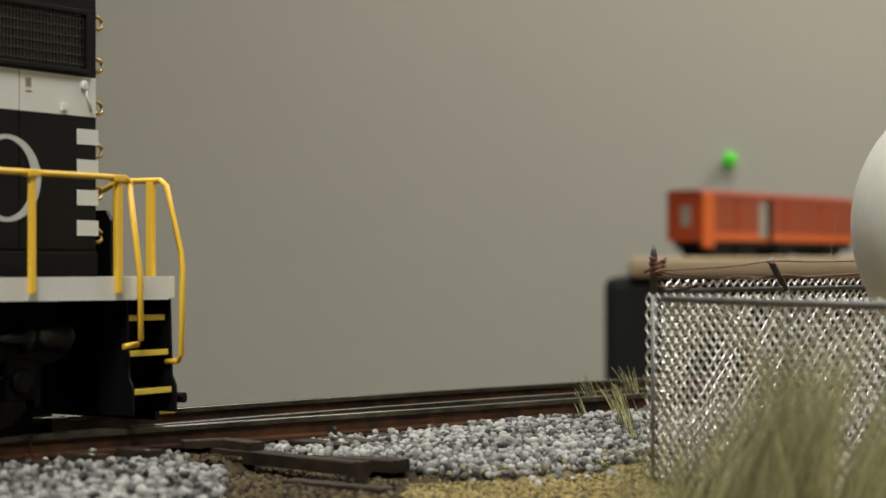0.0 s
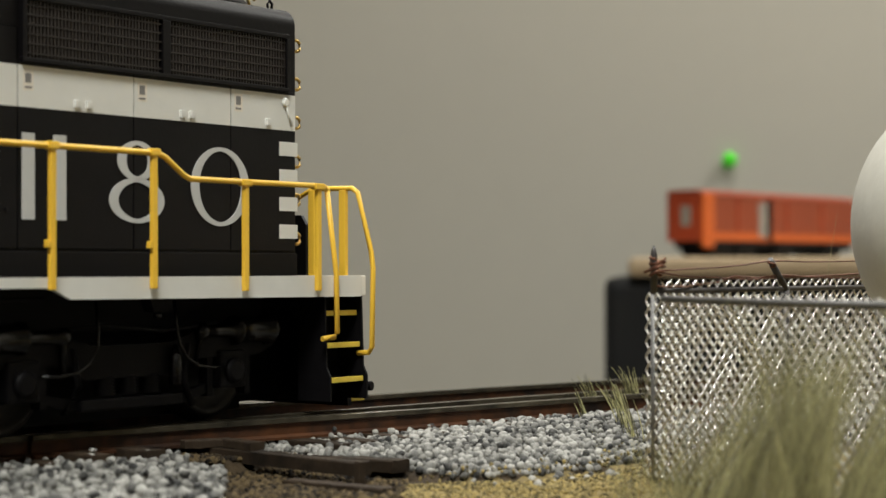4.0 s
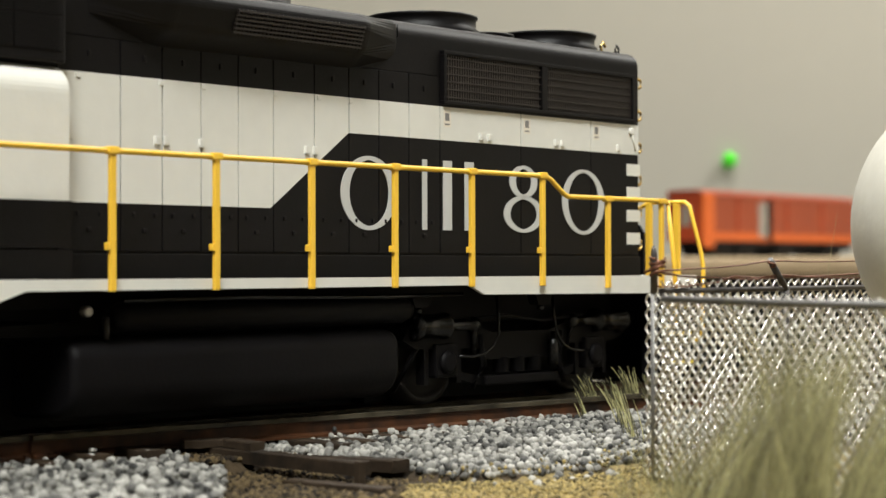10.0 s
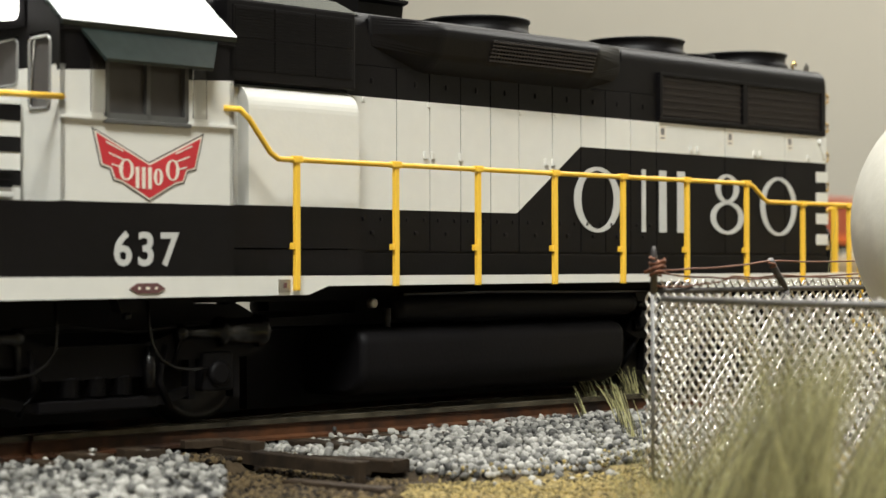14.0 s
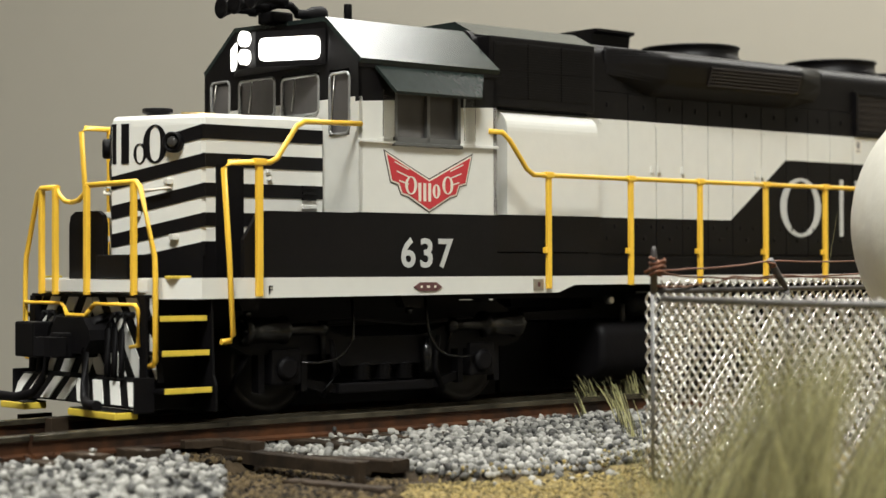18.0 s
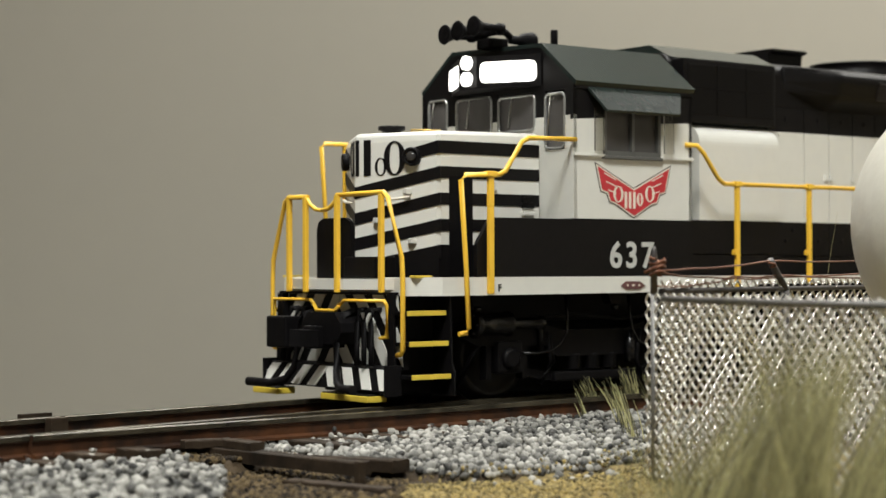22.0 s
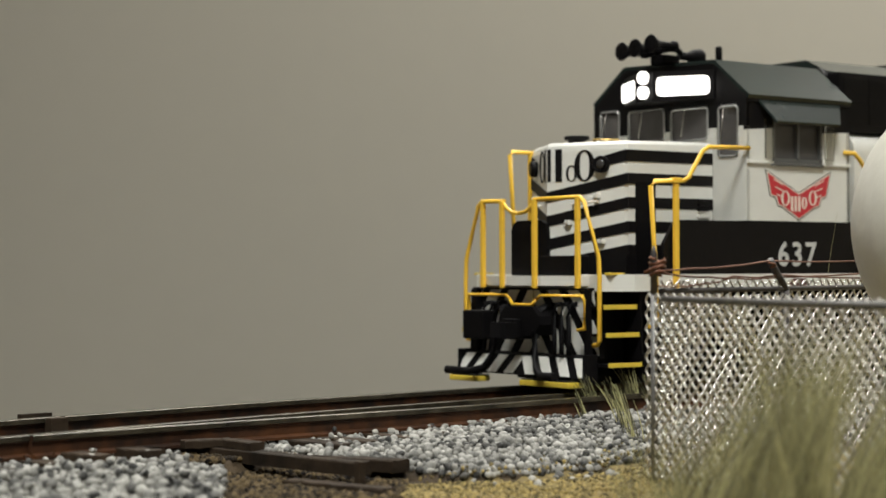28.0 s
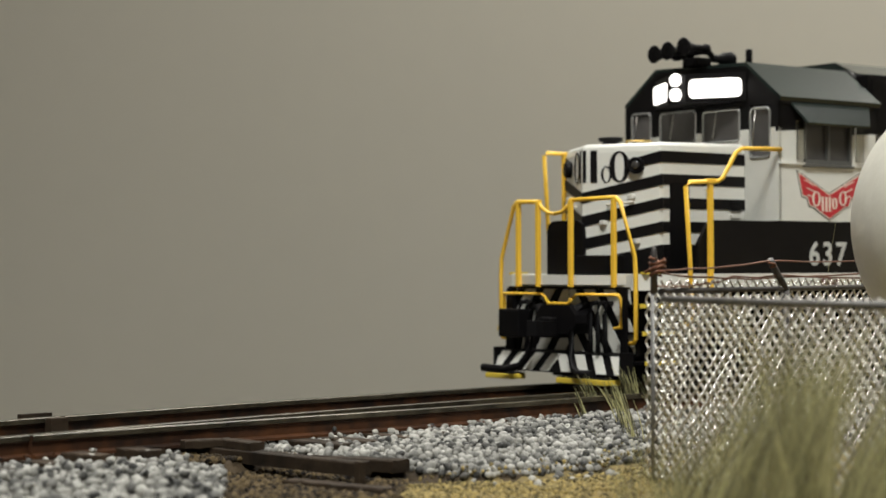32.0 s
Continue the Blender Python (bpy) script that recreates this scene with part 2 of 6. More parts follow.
TURN = math.degrees(-YAW)
room = [("wall_back", (-2600, 2600, 2000, 2100, -1050, 1560)), ("wall_front", (-2600, 2600, -2100, -2000, -1050, 1560)),
        ("wall_east", (2600, 2700, -2100, 2100, -1050, 1560)), ("wall_west", (-2700, -2600, -2100, 2100, -1050, 1560))]
for name, b in room:
    w = tagged(part(name, a_box(*b), WALL), "plain warm grey painted room wall", "wall", kind="structure")
    w.matrix_world = pose(0, EYE.y, 0, 0, 0, TURN)
w = tagged(part("floor", a_box(-2700, 2700, -2100, 2100, -1100, -1050), FLOOR), "grey carpeted room floor below the layout", "floor", kind="structure")
w.matrix_world = pose(0, EYE.y, 0, 0, 0, TURN)
w = tagged(part("ceiling", a_box(-2700, 2700, -2100, 2100, 1560, 1600), CEIL), "plain white painted ceiling", "ceiling", kind="structure")
w.matrix_world = pose(0, EYE.y, 0, 0, 0, TURN)


# ---- track line ----
def mid(x):
    """Sideways place of the track's centre line at x, with its gentle curve towards the viewer."""
    u = (x - 152.0) / 100.0
    return 1.9 - 7.4 * u * u


def slope(x):
    return math.atan2(mid(x + 1) - mid(x - 1), 2.0)


def on_track(x, off, z=0.0):
    a = slope(x)
    return Vector((x - math.sin(a) * off, mid(x) + math.cos(a) * off, z))


def fork(x):
    """Sideways place, off the centre line, of the rail that leaves the near rail at the frog."""
    return -8.6 - 6.8 * min(1.0, max(0.0, (x - 104.0) / 62.0)) ** 0.9 - max(0.0, x - 166.0) * 0.02


def rail(name, off, x0, x1, label, parent, step=6.0):
    """A rail of T section laid along the track: foot, web and head."""
    sec = [(-1.05, -2.5), (1.05, -2.5), (1.05, -2.2), (0.25, -1.95), (0.25, -0.75), (0.6, -0.6), (0.6, -0.06), (0.5, 0.0), (-0.5, 0.0), (-0.6, -0.06), (-0.6, -0.6), (-0.25, -0.75), (-0.25, -1.95), (-1.05, -2.2)]
    bm = bmesh.new()
    n = max(2, int((x1 - x0) / step))
    rings = []
    for i in range(n + 1):
        x = x0 + (x1 - x0) * i / n
        o = off(x) if callable(off) else off
        rings.append([bm.verts.new(on_track(x, o + s[0], s[1])) for s in sec])
    k = len(sec)
    for r0, r1 in zip(rings, rings[1:]):
        for j in range(k):
            f = bm.faces.new((r0[j], r0[(j + 1) % k], r1[(j + 1) % k], r1[j]))
            f.material_index = 1 if j in (5, 6, 7, 8, 9) else 0
    bm.faces.new(rings[0])
    bm.faces.new(rings[-1][::-1])
    bmesh.ops.recalc_face_normals(bm, faces=bm.faces[:])
    return part(name, bm, [RUST, RAIL_HEAD], parent, label)


track = thing("railway_track", label="curved model railway track with brown rails on dark ties", category="track", kind="structure")
rail("rail", -8.6, -120, 470, "brown rail with a worn bright head", track)
rail("rail", 8.6, 125.6, 470, "brown rail with a worn bright head", track)
rail("rail", lambda x: 9.0, -120, 125.2, "brown rail ending at a cut joint", track)
rail("turnout_rail", fork, 108, 470, "brown turnout rail leaving the near rail", track)


# ---- the locomotive: x runs from the front (-182) to the rear (0), z up from the rail ----
locomotive = thing("diesel_locomotive", label="black and white model diesel locomotive with yellow handrails on the track", category="locomotive")
CENTRE = 90.7


def lpart(name, bm, material, parent=None, label="", smooth=False):
    bm.transform(Matrix.Translation((CENTRE, 0, 0)))
    return part(name, bm, material, parent or locomotive, label, smooth)


SILL, CAB, HOOD = 17.2, 17.0, 11.4
DECK = 16.5


def frame_and_sills():
    plan = [(-180.9, -13.6), (-177.2, -16.9), (-0.4, -16.9), (-0.4, 16.9), (-177.2, 16.9), (-180.9, 13.6)]
    lpart("deck", a_prism(plan, "z", 15.6, DECK), DARK, label="black walkway deck")
    lpart("centre_sill", a_box(-172, -131, -8.5, 8.5, 10.5, 15.6), DARK)
    lpart("centre_sill", a_box(-106, -9, -8.5, 8.5, 10.5, 15.6), DARK)
    lpart("centre_sill", a_box(-131, -106, -8.5, 8.5, 13.5, 15.6), DARK)
    lpart("sill_strut", a_box(-120.4, -118.9, -1.0, 1.0, 10.5, 15.6), DARK)
    lpart("draft_gear", a_box(-13.0, -1.0, -6.0, 6.0, 1.2, 11.0), DARK)
    lpart("draft_gear", a_box(-179.5, -169.0, -6.0, 6.0, 1.2, 11.0), DARK)
    lpart("tank_skid", a_box(-119.6, -58.6, -4.0, 4.0, 0.4, 10.0), DARK)
    lpart("cross_member", a_prism([(-131, 10.5), (-106, 10.5), (-106, 11.9), (-121.0, 11.5), (-124.5, 13.3), (-131, 13.3)], "y", -8.5, 8.5), DARK)
    edge = [(-177.0, DECK + 0.1), (-177.0, 14.2), (-121.0, 14.4), (-118.0, 15.4), (-50.6, 15.5), (-47.7, 14.3), (-0.4, 14.0), (-0.4, DECK + 0.1)]
    for s in (-1, 1):
        lpart("side_sill", a_prism(edge, "y", s * (SILL - 0.5), s * SILL), WHITE, label="white painted sill stripe")
        lpart("corner_plate", a_prism([(-177.0, s * SILL), (-181.2, s * 13.6), (-180.8, s * 13.3), (-176.8, s * (SILL - 0.5))], "z", 14.2, DECK + 0.1), WHITE)
    lpart("end_plate", a_box(-181.2, -180.6, -13.6, 13.6, 14.2, DECK + 0.1, bevel=0.12), WHITE)
    lpart("end_plate", a_box(-0.4, 0.6, -SILL, SILL, 14.1, DECK + 0.1, bevel=0.15), WHITE)
    for s in (-1, 1):
        lpart("corner_step_edge", a_box(-180.2, -177.4, s * 14.4, s * 15.6, DECK, DECK + 0.35, bevel=0.08), STEP_YELLOW)


def fuel_tank():
    def section(k):
        """Rounded tank section drawn in by k at the end rims."""
        pts = []
        for cy, cz, r, a0 in ((11.2, 5.5, 3.8, -90), (12.9, 8.1, 2.1, 0), (-12.9, 8.1, 2.1, 90), (-11.2, 5.5, 3.8, 180)):
            pts += [(cy + (r - k) * math.cos(radians(a0 + t)), cz + (r - k) * math.sin(radians(a0 + t))) for t in range(0, 91, 15)]
        return pts
    bm = bmesh.new()
    rings = [[bm.verts.new((x, p[0], p[1])) for p in section(k)] for x, k in ((-110.5, 0.9), (-110.2, 0.3), (-109.4, 0.0), (-62.1, 0.0), (-61.3, 0.3), (-61.0, 0.9))]
    n = len(rings[0])
    for r0, r1 in zip(rings, rings[1:]):
        for j in range(n):
            bm.faces.new((r0[j], r0[(j + 1) % n], r1[(j + 1) % n], r1[j])).smooth = True
    bm.faces.new(rings[0]), bm.faces.new(rings[-1][::-1])
    bmesh.ops.recalc_face_normals(bm, faces=bm.faces[:])
    tank = lpart("fuel_tank", bm, DARK, label="black underslung fuel tank")
    for s in (-1, 1):
        lpart("air_reservoir", a_lathe([(0.2, -104.5), (1.2, -104.3), (1.6, -103.2), (1.6, -59.4), (1.2, -58.2), (0.2, -58)], (0, s * 13.4, 12.5), "x", 14), DARK)
        lpart("sill_pipe", a_rod([(-104.0, s * 14.9, 14.3), (-88.0, s * 15.0, 14.45), (-66.0, s * 14.9, 14.2), (-49.5, s * 15.0, 14.3)], 0.28, 7), GLOSS, None, "thin pipe under the sill")
    lpart("filler_cap", a_lathe([(0.6, 0), (0.6, -0.8), (0.4, -1.0)], (-108.0, -13.4, 13.2), "y", 12), STEEL, tank, "bright filler cap")
    lpart("gauge_pipe", a_rod([(-105.6, -14.0, 12.6), (-105.6, -14.0, 10.2)], 0.4), STEEL_DARK, tank)


wheelsets = []


def truck(cx):
    """A two-axle truck: side frames with equaliser, journal boxes, springs and brake cylinders."""
    base = lpart("truck", a_box(cx - 24, cx + 24, -6.4, 6.4, 0.5, 10.4), DARK, label="black two-axle truck")
    for s in (-1, 1):
        y0, y1 = s * 10.6, s * 12.6
        out_ = [(cx - 23.5, 8.6), (cx - 22.5, 10.0), (cx - 10, 10.3), (cx - 6, 9.2), (cx + 6, 9.2), (cx + 10, 10.3), (cx + 22.5, 10.0), (cx + 23.5, 8.6), (cx + 21, 7.4), (cx + 9, 7.2), (cx + 7, 5.6), (cx - 7, 5.6), (cx - 9, 7.2), (cx - 21, 7.4)]
        lpart("side_frame", a_prism(out_, "y", y0, y1), DARK, base)
        lpart("equaliser_beam", a_prism([(cx - 13, 3.4), (cx - 9, 2.4), (cx + 9, 2.4), (cx + 13, 3.4), (cx + 13, 4.4), (cx + 8, 3.4), (cx - 8, 3.4), (cx - 13, 4.4)], "y", s * 11.2, s * 12.2), DARK, base)
        for dx in (-15.7, 15.7):
            lpart("journal_box", box(box(a_box(cx + dx - 2.2, cx + dx + 2.2, s * 11.0, s * 13.2, 3.6, 8.0, bevel=0.4), cx + dx - 3.6, cx + dx - 2.7, s * 11, s * 12.4, 2.8, 8.4), cx + dx + 2.7, cx + dx + 3.6, s * 11, s * 12.4, 2.8, 8.4), DARK, base)
            lpart("journal_cap", a_lathe([(1.5, 0), (1.5, s * 0.4), (1.0, s * 0.7)], (cx + dx, s * 13.1, 5.6), "y", 12), DARK, base)
            e = 1 if dx < 0 else -1   # the cylinder's rod points to the truck's middle
            cyl = lpart("brake_cylinder", a_lathe([(0.4, -e * 6.6), (1.7, -e * 6.5), (1.9, -e * 6.2), (1.9, -e * 5.7), (1.55, -e * 5.5), (1.55, -e * 0.8), (1.75, -e * 0.6), (1.75, -e * 0.2), (1.1, 0), (0.8, e * 0.4), (0.75, e * 4.6), (1.05, e * 4.8), (1.0, e * 5.8), (0.3, e * 6.0)], (cx + dx, s * 12.9, 10.3), "x", 18), GLOSS, base, "black brake cylinder with a bolted end")
            for k in range(6):
                t = radians(60 * k)
                lpart("flange_bolt", a_lathe([(0.22, -e * 6.9), (0.22, -e * 6.3)], (cx + dx, s * 12.9 + 1.35 * math.cos(t), 10.3 + 1.35 * math.sin(t)), "x", 6), GLOSS, cyl)
            lpart("slack_adjuster", a_rod([(cx + dx + e * 4.0, s * 12.9, 10.2), (cx + dx + e * 5.4, s * 12.9, 9.6), (cx + dx + e * 5.8, s * 12.6, 6.4)], 0.45, 8), GLOSS, base)
            lpart("brake_hanger", a_rod([(cx + dx * 0.55, s * 12.5, 9.0), (cx + dx * 0.5, s * 12.7, 5.0), (cx + dx * 0.62, s * 12.2, 2.0)], 0.4, 6), DARK, base)
        for dx in (-3.4, 0, 3.4):
            coil = [(1.3 if k % 2 else 0.9, 0.18 * k) for k in range(13)]
            lpart("bolster_spring", a_lathe(coil, (cx + dx, s * 11.8, 3.7), "z", 10), DARK, base)
        for dx in (-15.7, 15.7):   # thin brake hose looping down to the axle box
            e = 1 if dx < 0 else -1
            loop = [(cx + dx + e * 9.8, s * 13.2, 14.0), (cx + dx + e * 9.8, s * 13.6, 11.0), (cx + dx + e * 9.5, s * 13.8, 9.0), (cx + dx + e * 8.4, s * 13.9, 7.4), (cx + dx + e * 6.6, s * 13.9, 6.5), (cx + dx + e * 4.2, s * 13.8, 6.2), (cx + dx + e * 1.8, s * 13.6, 6.3)]
            lpart("axle_hose", a_rod(loop, 0.2, 7), GLOSS, base, "thin glossy black hose")
        lpart("spring_plank", a_box(cx - 7.6, cx + 7.6, s * 11.0, s * 12.9, 2.2, 3.5, bevel=0.25), DARK, base)
        lpart("snubber", a_lathe([(0.3, -2.0), (0.75, -1.9), (0.75, 1.4), (0.45, 1.6), (0.3, 2.6)], (cx + 6.2, s * 13.1, 6.4), "z", 10), GLOSS, base)
        for dx in (-21.6, 3.0):   # jacking pads hung under the sill
            pad = lpart("jack_pad", a_prism([(cx + dx - 1.9, 14.3), (cx + dx + 1.9, 14.3), (cx + dx + 1.2, 12.7), (cx + dx - 1.2, 12.7)], "y", s * 12.6, s * 14.2), DARK, base)
            lpart("pad_pin", a_lathe([(0.2, 11.9), (0.5, 12.1), (0.5, 12.6), (0.2, 12.75)], (cx + dx, s * 13.5, 0), "z", 10), GLOSS, pad)
        lpart("sand_pipe", a_rod([(cx - 19, s * 12, 9), (cx - 21.5, s * 12, 6), (cx - 22.0, s * 9.5, 2.0)], 0.35, 6), DARK, base)
        lpart("brake_pipe", a_rod([(cx + 13, s * 12.9, 11.2), (cx + 4, s * 13.1, 10.6), (cx - 4, s * 13.1, 11.4), (cx - 12, s * 12.9, 11.0)], 0.28, 6), DARK, base)
    for dx in (-15.7, 15.7):
        bm = bmesh.new()
        for s in (-1, 1):
            lathe(bm, [(1.0, s * 6.9), (6.3, s * 6.9), (6.3, s * 7.4), (5.75, s * 7.7), (5.65, s * 9.3), (4.9, s * 9.4), (4.6, s * 9.0), (2.0, s * 9.0), (1.6, s * 9.8), (0.3, s * 9.9)], (0, 0, 0), "y", 28)
        lathe(bm, [(1.0, -7.0), (1.0, 7.0)], (0, 0, 0), "y", 12)
        ws = part("wheelset", bm, [STEEL_DARK], locomotive, "dark steel wheelset")
        place = Vector(((cx + dx + CENTRE) * MM, 0, 5.7 * MM))
        ws.matrix_basis = Matrix.Translation(place)
        wheelsets.append((ws, place))


STEEL_DARK = noise_mat("darkened_wheel_steel", (0.014, 0.012, 0.011), 0.5, metal=0.3, scale=700, amount=0.3)


# -- long hood: doors with the two-colour paint cut to each leaf --
def clip(poly, keep):
    """Keeps the part of a 2D polygon where keep(p) >= 0 (keep is linear)."""
    res = []
    for i, p in enumerate(poly):
        q = poly[(i + 1) % len(poly)]
        a, b = keep(p), keep(q)
        if a >= 0:
            res.append(p)
        if (a >= 0) != (b >= 0):
            k = a / (a - b)
            res.append((p[0] + (q[0] - p[0]) * k, p[1] + (q[1] - p[1]) * k))
    return res


BAND = 38.6   # top of the white band


def colours(x0, x1, z0, z1):
    """The white and black pieces of a rectangle of hood side."""
    rect = [(x0, z0), (x1, z0), (x1, z1), (x0, z1)]
    white, black = [], []
    under = clip(rect, lambda p: BAND - p[1])
    top = clip(rect, lambda p: p[1] - BAND)
    if top:
        black.append(top)
    # left of the slant: white down to 24.75; right of it: down to 34.25
    slant = lambda p: (p[1] - 24.75) - (p[0] + 79.8) * (9.5 / 13.0)
    a = clip(clip(under, slant), lambda p: p[1] - 24.75)
    b = clip(clip(under, lambda p: -slant(p)), lambda p: p[1] - 34.25)
    white += [q for q in (a, b) if len(q) > 2]
    c = clip(clip(under, slant), lambda p: 24.75 - p[1])
    d = clip(clip(under, lambda p: -slant(p)), lambda p: 34.25 - p[1])
    d1 = clip(d, lambda p: p[1] - 24.75)
    d2 = clip(d, lambda p: 24.75 - p[1])
    black += [q for q in (c, d1, d2) if len(q) > 2]
    return white, black


def panel(name, x0, x1, z0, z1, side, proud=0.22, gap=0.08):
    """One hood door: a black slab, and the white paint on it as a thin skin cut to the paint line."""
    slab = lpart(name, a_box(x0 + gap, x1 - gap, side * (HOOD - 0.3), side * (HOOD + proud), z0, z1, bevel=0.05), BLACK)
    white, black = colours(x0 + gap, x1 - gap, z0, z1)
    if white:
        bm = bmesh.new()
        for q in white:
            prism(bm, q, "y", side * (HOOD + 0.05), side * (HOOD + proud + 0.05))
        bmesh.ops.remove_doubles(bm, verts=bm.verts[:], dist=0.01)
        lpart("white_band", bm, WHITE, slab, "white painted band")
    return slab


NOTICE_INK = noise_mat("faded_notice_ink", (0.22, 0.21, 0.20), 0.6, scale=700, amount=0.1)


def long_hood():
    # core with rounded roof edges
    edge = [(2.2 * math.cos(radians(a)), 2.2 * math.sin(radians(a))) for a in range(0, 85, 7)]
    right = [(HOOD - 2.2 + p[0], 47.1 + p[1]) for p in edge]
    prof = [(HOOD, DECK)] + right + [(0, 49.8)] + [(-p[0], p[1]) for p in right[::-1]] + [(-HOOD, DECK)]
    core = lpart("long_hood", a_prism(prof, "x", -131.0, -6.0), BLACK, label="black long hood body")
    bm = bmesh.new()
    lathe(bm, [(0.2, 0), (0.5, 0.25), (0.2, 0.5)], (-40, 0, 49.2), "z", 8)
    lpart("roof_bolt", bm, BLACK, core)
    # side doors and panels
    seams = [-110.2, -101.8, -96.0, -90.4, -84.8, -79.3, -72.6, -66.7, -61.4, -55.9, -50.0]
    for s in (-1, 1):
        for x0, x1 in zip(seams, seams[1:]):
            panel("hood_door", x0, x1, 19.6, 42.4, s)
        for x0, x1 in ((-50.0, -33.5), (-33.5, -17.8), (-17.8, -6.2)):
            panel("hood_door", x0, x1, 19.6, 39.0, s)
        # low skirt along the deck
        lpart("hood_skirt", a_box(-110.2, -6.2, s * (HOOD - 0.2), s * (HOOD + 0.5), DECK, 19.3, bevel=0.08), BLACK, core)
        lpart("hood_top_panel", a_box(-110.0, -49.8, s * (HOOD - 0.2), s * (HOOD + 0.12), 42.55, 46.4), BLACK, core)
        # latches and hinges on the doors
        for x in (-108.6, -96.9, -95.6, -90.5, -74.0, -72.6):
            lpart("door_latch", a_box(x - 0.32, x + 0.32, s * HOOD, s * (HOOD + 0.55), 31.3, 32.3, bevel=0.12), WHITE, core)
        for x in (-42.0, -40.3, -26.0, -24.5, -11.4):
            lpart("door_latch", a_box(x - 0.36, x + 0.36, s * HOOD, s * (HOOD + 0.6), 34.6, 35.5, bevel=0.12), WHITE, core)
        for x in (-107.5, -96.2, -90.0, -79.0, -71.9, -66.4):
            lpart("door_hinge", a_box(x - 0.3, x + 0.3, s * HOOD, s * (HOOD + 0.4), 37.9, 38.5, bevel=0.1), WHITE, core)
        for x in (-106, -98.5, -93, -87.5, -82, -76, -69.5, -64, -58.8, -53):
            lpart("door_handle", a_box(x - 0.2, x + 0.2, s * HOOD, s * (HOOD + 0.4), 40.3, 41.0, bevel=0.12), BLACK, core)
            lpart("door_handle", a_box(x - 0.3, x + 0.3, s * HOOD, s * (HOOD + 0.4), 21.6, 22.1, bevel=0.12), BLACK, core)
            for dx in (-1.5, 1.5):
                lpart("door_hinge", a_box(x + dx - 0.2, x + dx + 0.2, s * HOOD, s * (HOOD + 0.38), 23.3, 23.8, bevel=0.1), BLACK, core)
        for x in (-48.6, -32.2, -16.5):   # printed notices, too small to read
            bm = a_box(x - 0.7, x + 0.7, s * HOOD, s * (HOOD + 0.28), 36.0, 38.1)
            lpart("notice", bm, CREAM, core)
            bm = bmesh.new()
            box(bm, x - 0.42, x + 0.36, s * HOOD, s * (HOOD + 0.31), 36.8, 37.8)
            box(bm, x - 0.5, x + 0.45, s * HOOD, s * (HOOD + 0.31), 36.25, 36.45)
            lpart("notice_print", bm, NOTICE_INK, core)
        # ladder-like white stripes by the rear corner
        for k in range(4):
            z = 32.0 - 3.35 * k
            lpart("corner_stripe", a_box(-9.2, -5.9, s * HOOD, s * (HOOD + 0.3), z - 0.85, z + 0.85), WHITE, core, "white safety stripe")
        lpart("lift_bracket", a_rod([(-8.2, s * (HOOD + 0.4), 37.5), (-7.2, s * (HOOD + 0.5), 34.8)], 0.17, 6), WHITE, core)
        lpart("lift_eye", a_lathe([(0.35, 0), (0.65, s * 0.2), (0.35, s * 0.45)], (-8.2, s * (HOOD + 0.2), 37.6), "y", 12), WHITE, core)
        radiator(s, None)
        blister(s, None)
    # grab irons up the rear corner
    for k in range(6):
        z = 45.0 - 4.75 * k
        lpart("grab_iron", a_rod([(-6.1, -10.9, z + 0.55), (-5.0, -10.9, z + 0.55), (-4.6, -10.9, z + 0.25), (-4.6, -10.9, z - 0.55), (-5.0, -10.9, z - 0.8), (-6.1, -10.9, z - 0.8)], 0.2, 7), BRASS, core, "brass wire grab iron")
    lpart("lifting_ring", a_rod([(-8.4, -9.2, 49.0), (-8.6, -9.2, 49.8), (-8.2, -9.2, 50.3), (-7.7, -9.2, 49.9), (-7.9, -9.2, 49.0)], 0.16, 6), DARK, core)
    lpart("lifting_ring", a_rod([(-11.5, -9.0, 49.1), (-11.9, -9.0, 50.0), (-11.3, -9.0, 50.6), (-10.7, -9.0, 50.0)], 0.2, 6), BRASS, core, "brass lifting ring")
    # cooling fans on the roof
    for x, r, lift in ((-13.6, 7.4, 0.55), (-28.0, 4.4, -0.7), (-40.6, 7.4, 0.55), (-75.6, 7.4, 0.4)):
        fan(x, r, core, lift)
    # rear face: door, number lights and headlight
    lpart("rear_door", a_box(-6.1, -5.75, -4.2, 4.2, 17.5, 38.0, bevel=0.1), BLACK, core)
    lpart("rear_headlight", a_lathe([(1.4, -6.1), (1.4, -4.9), (1.1, -4.8)], (0, 0, 44.0), "x", 16), DARK, core)


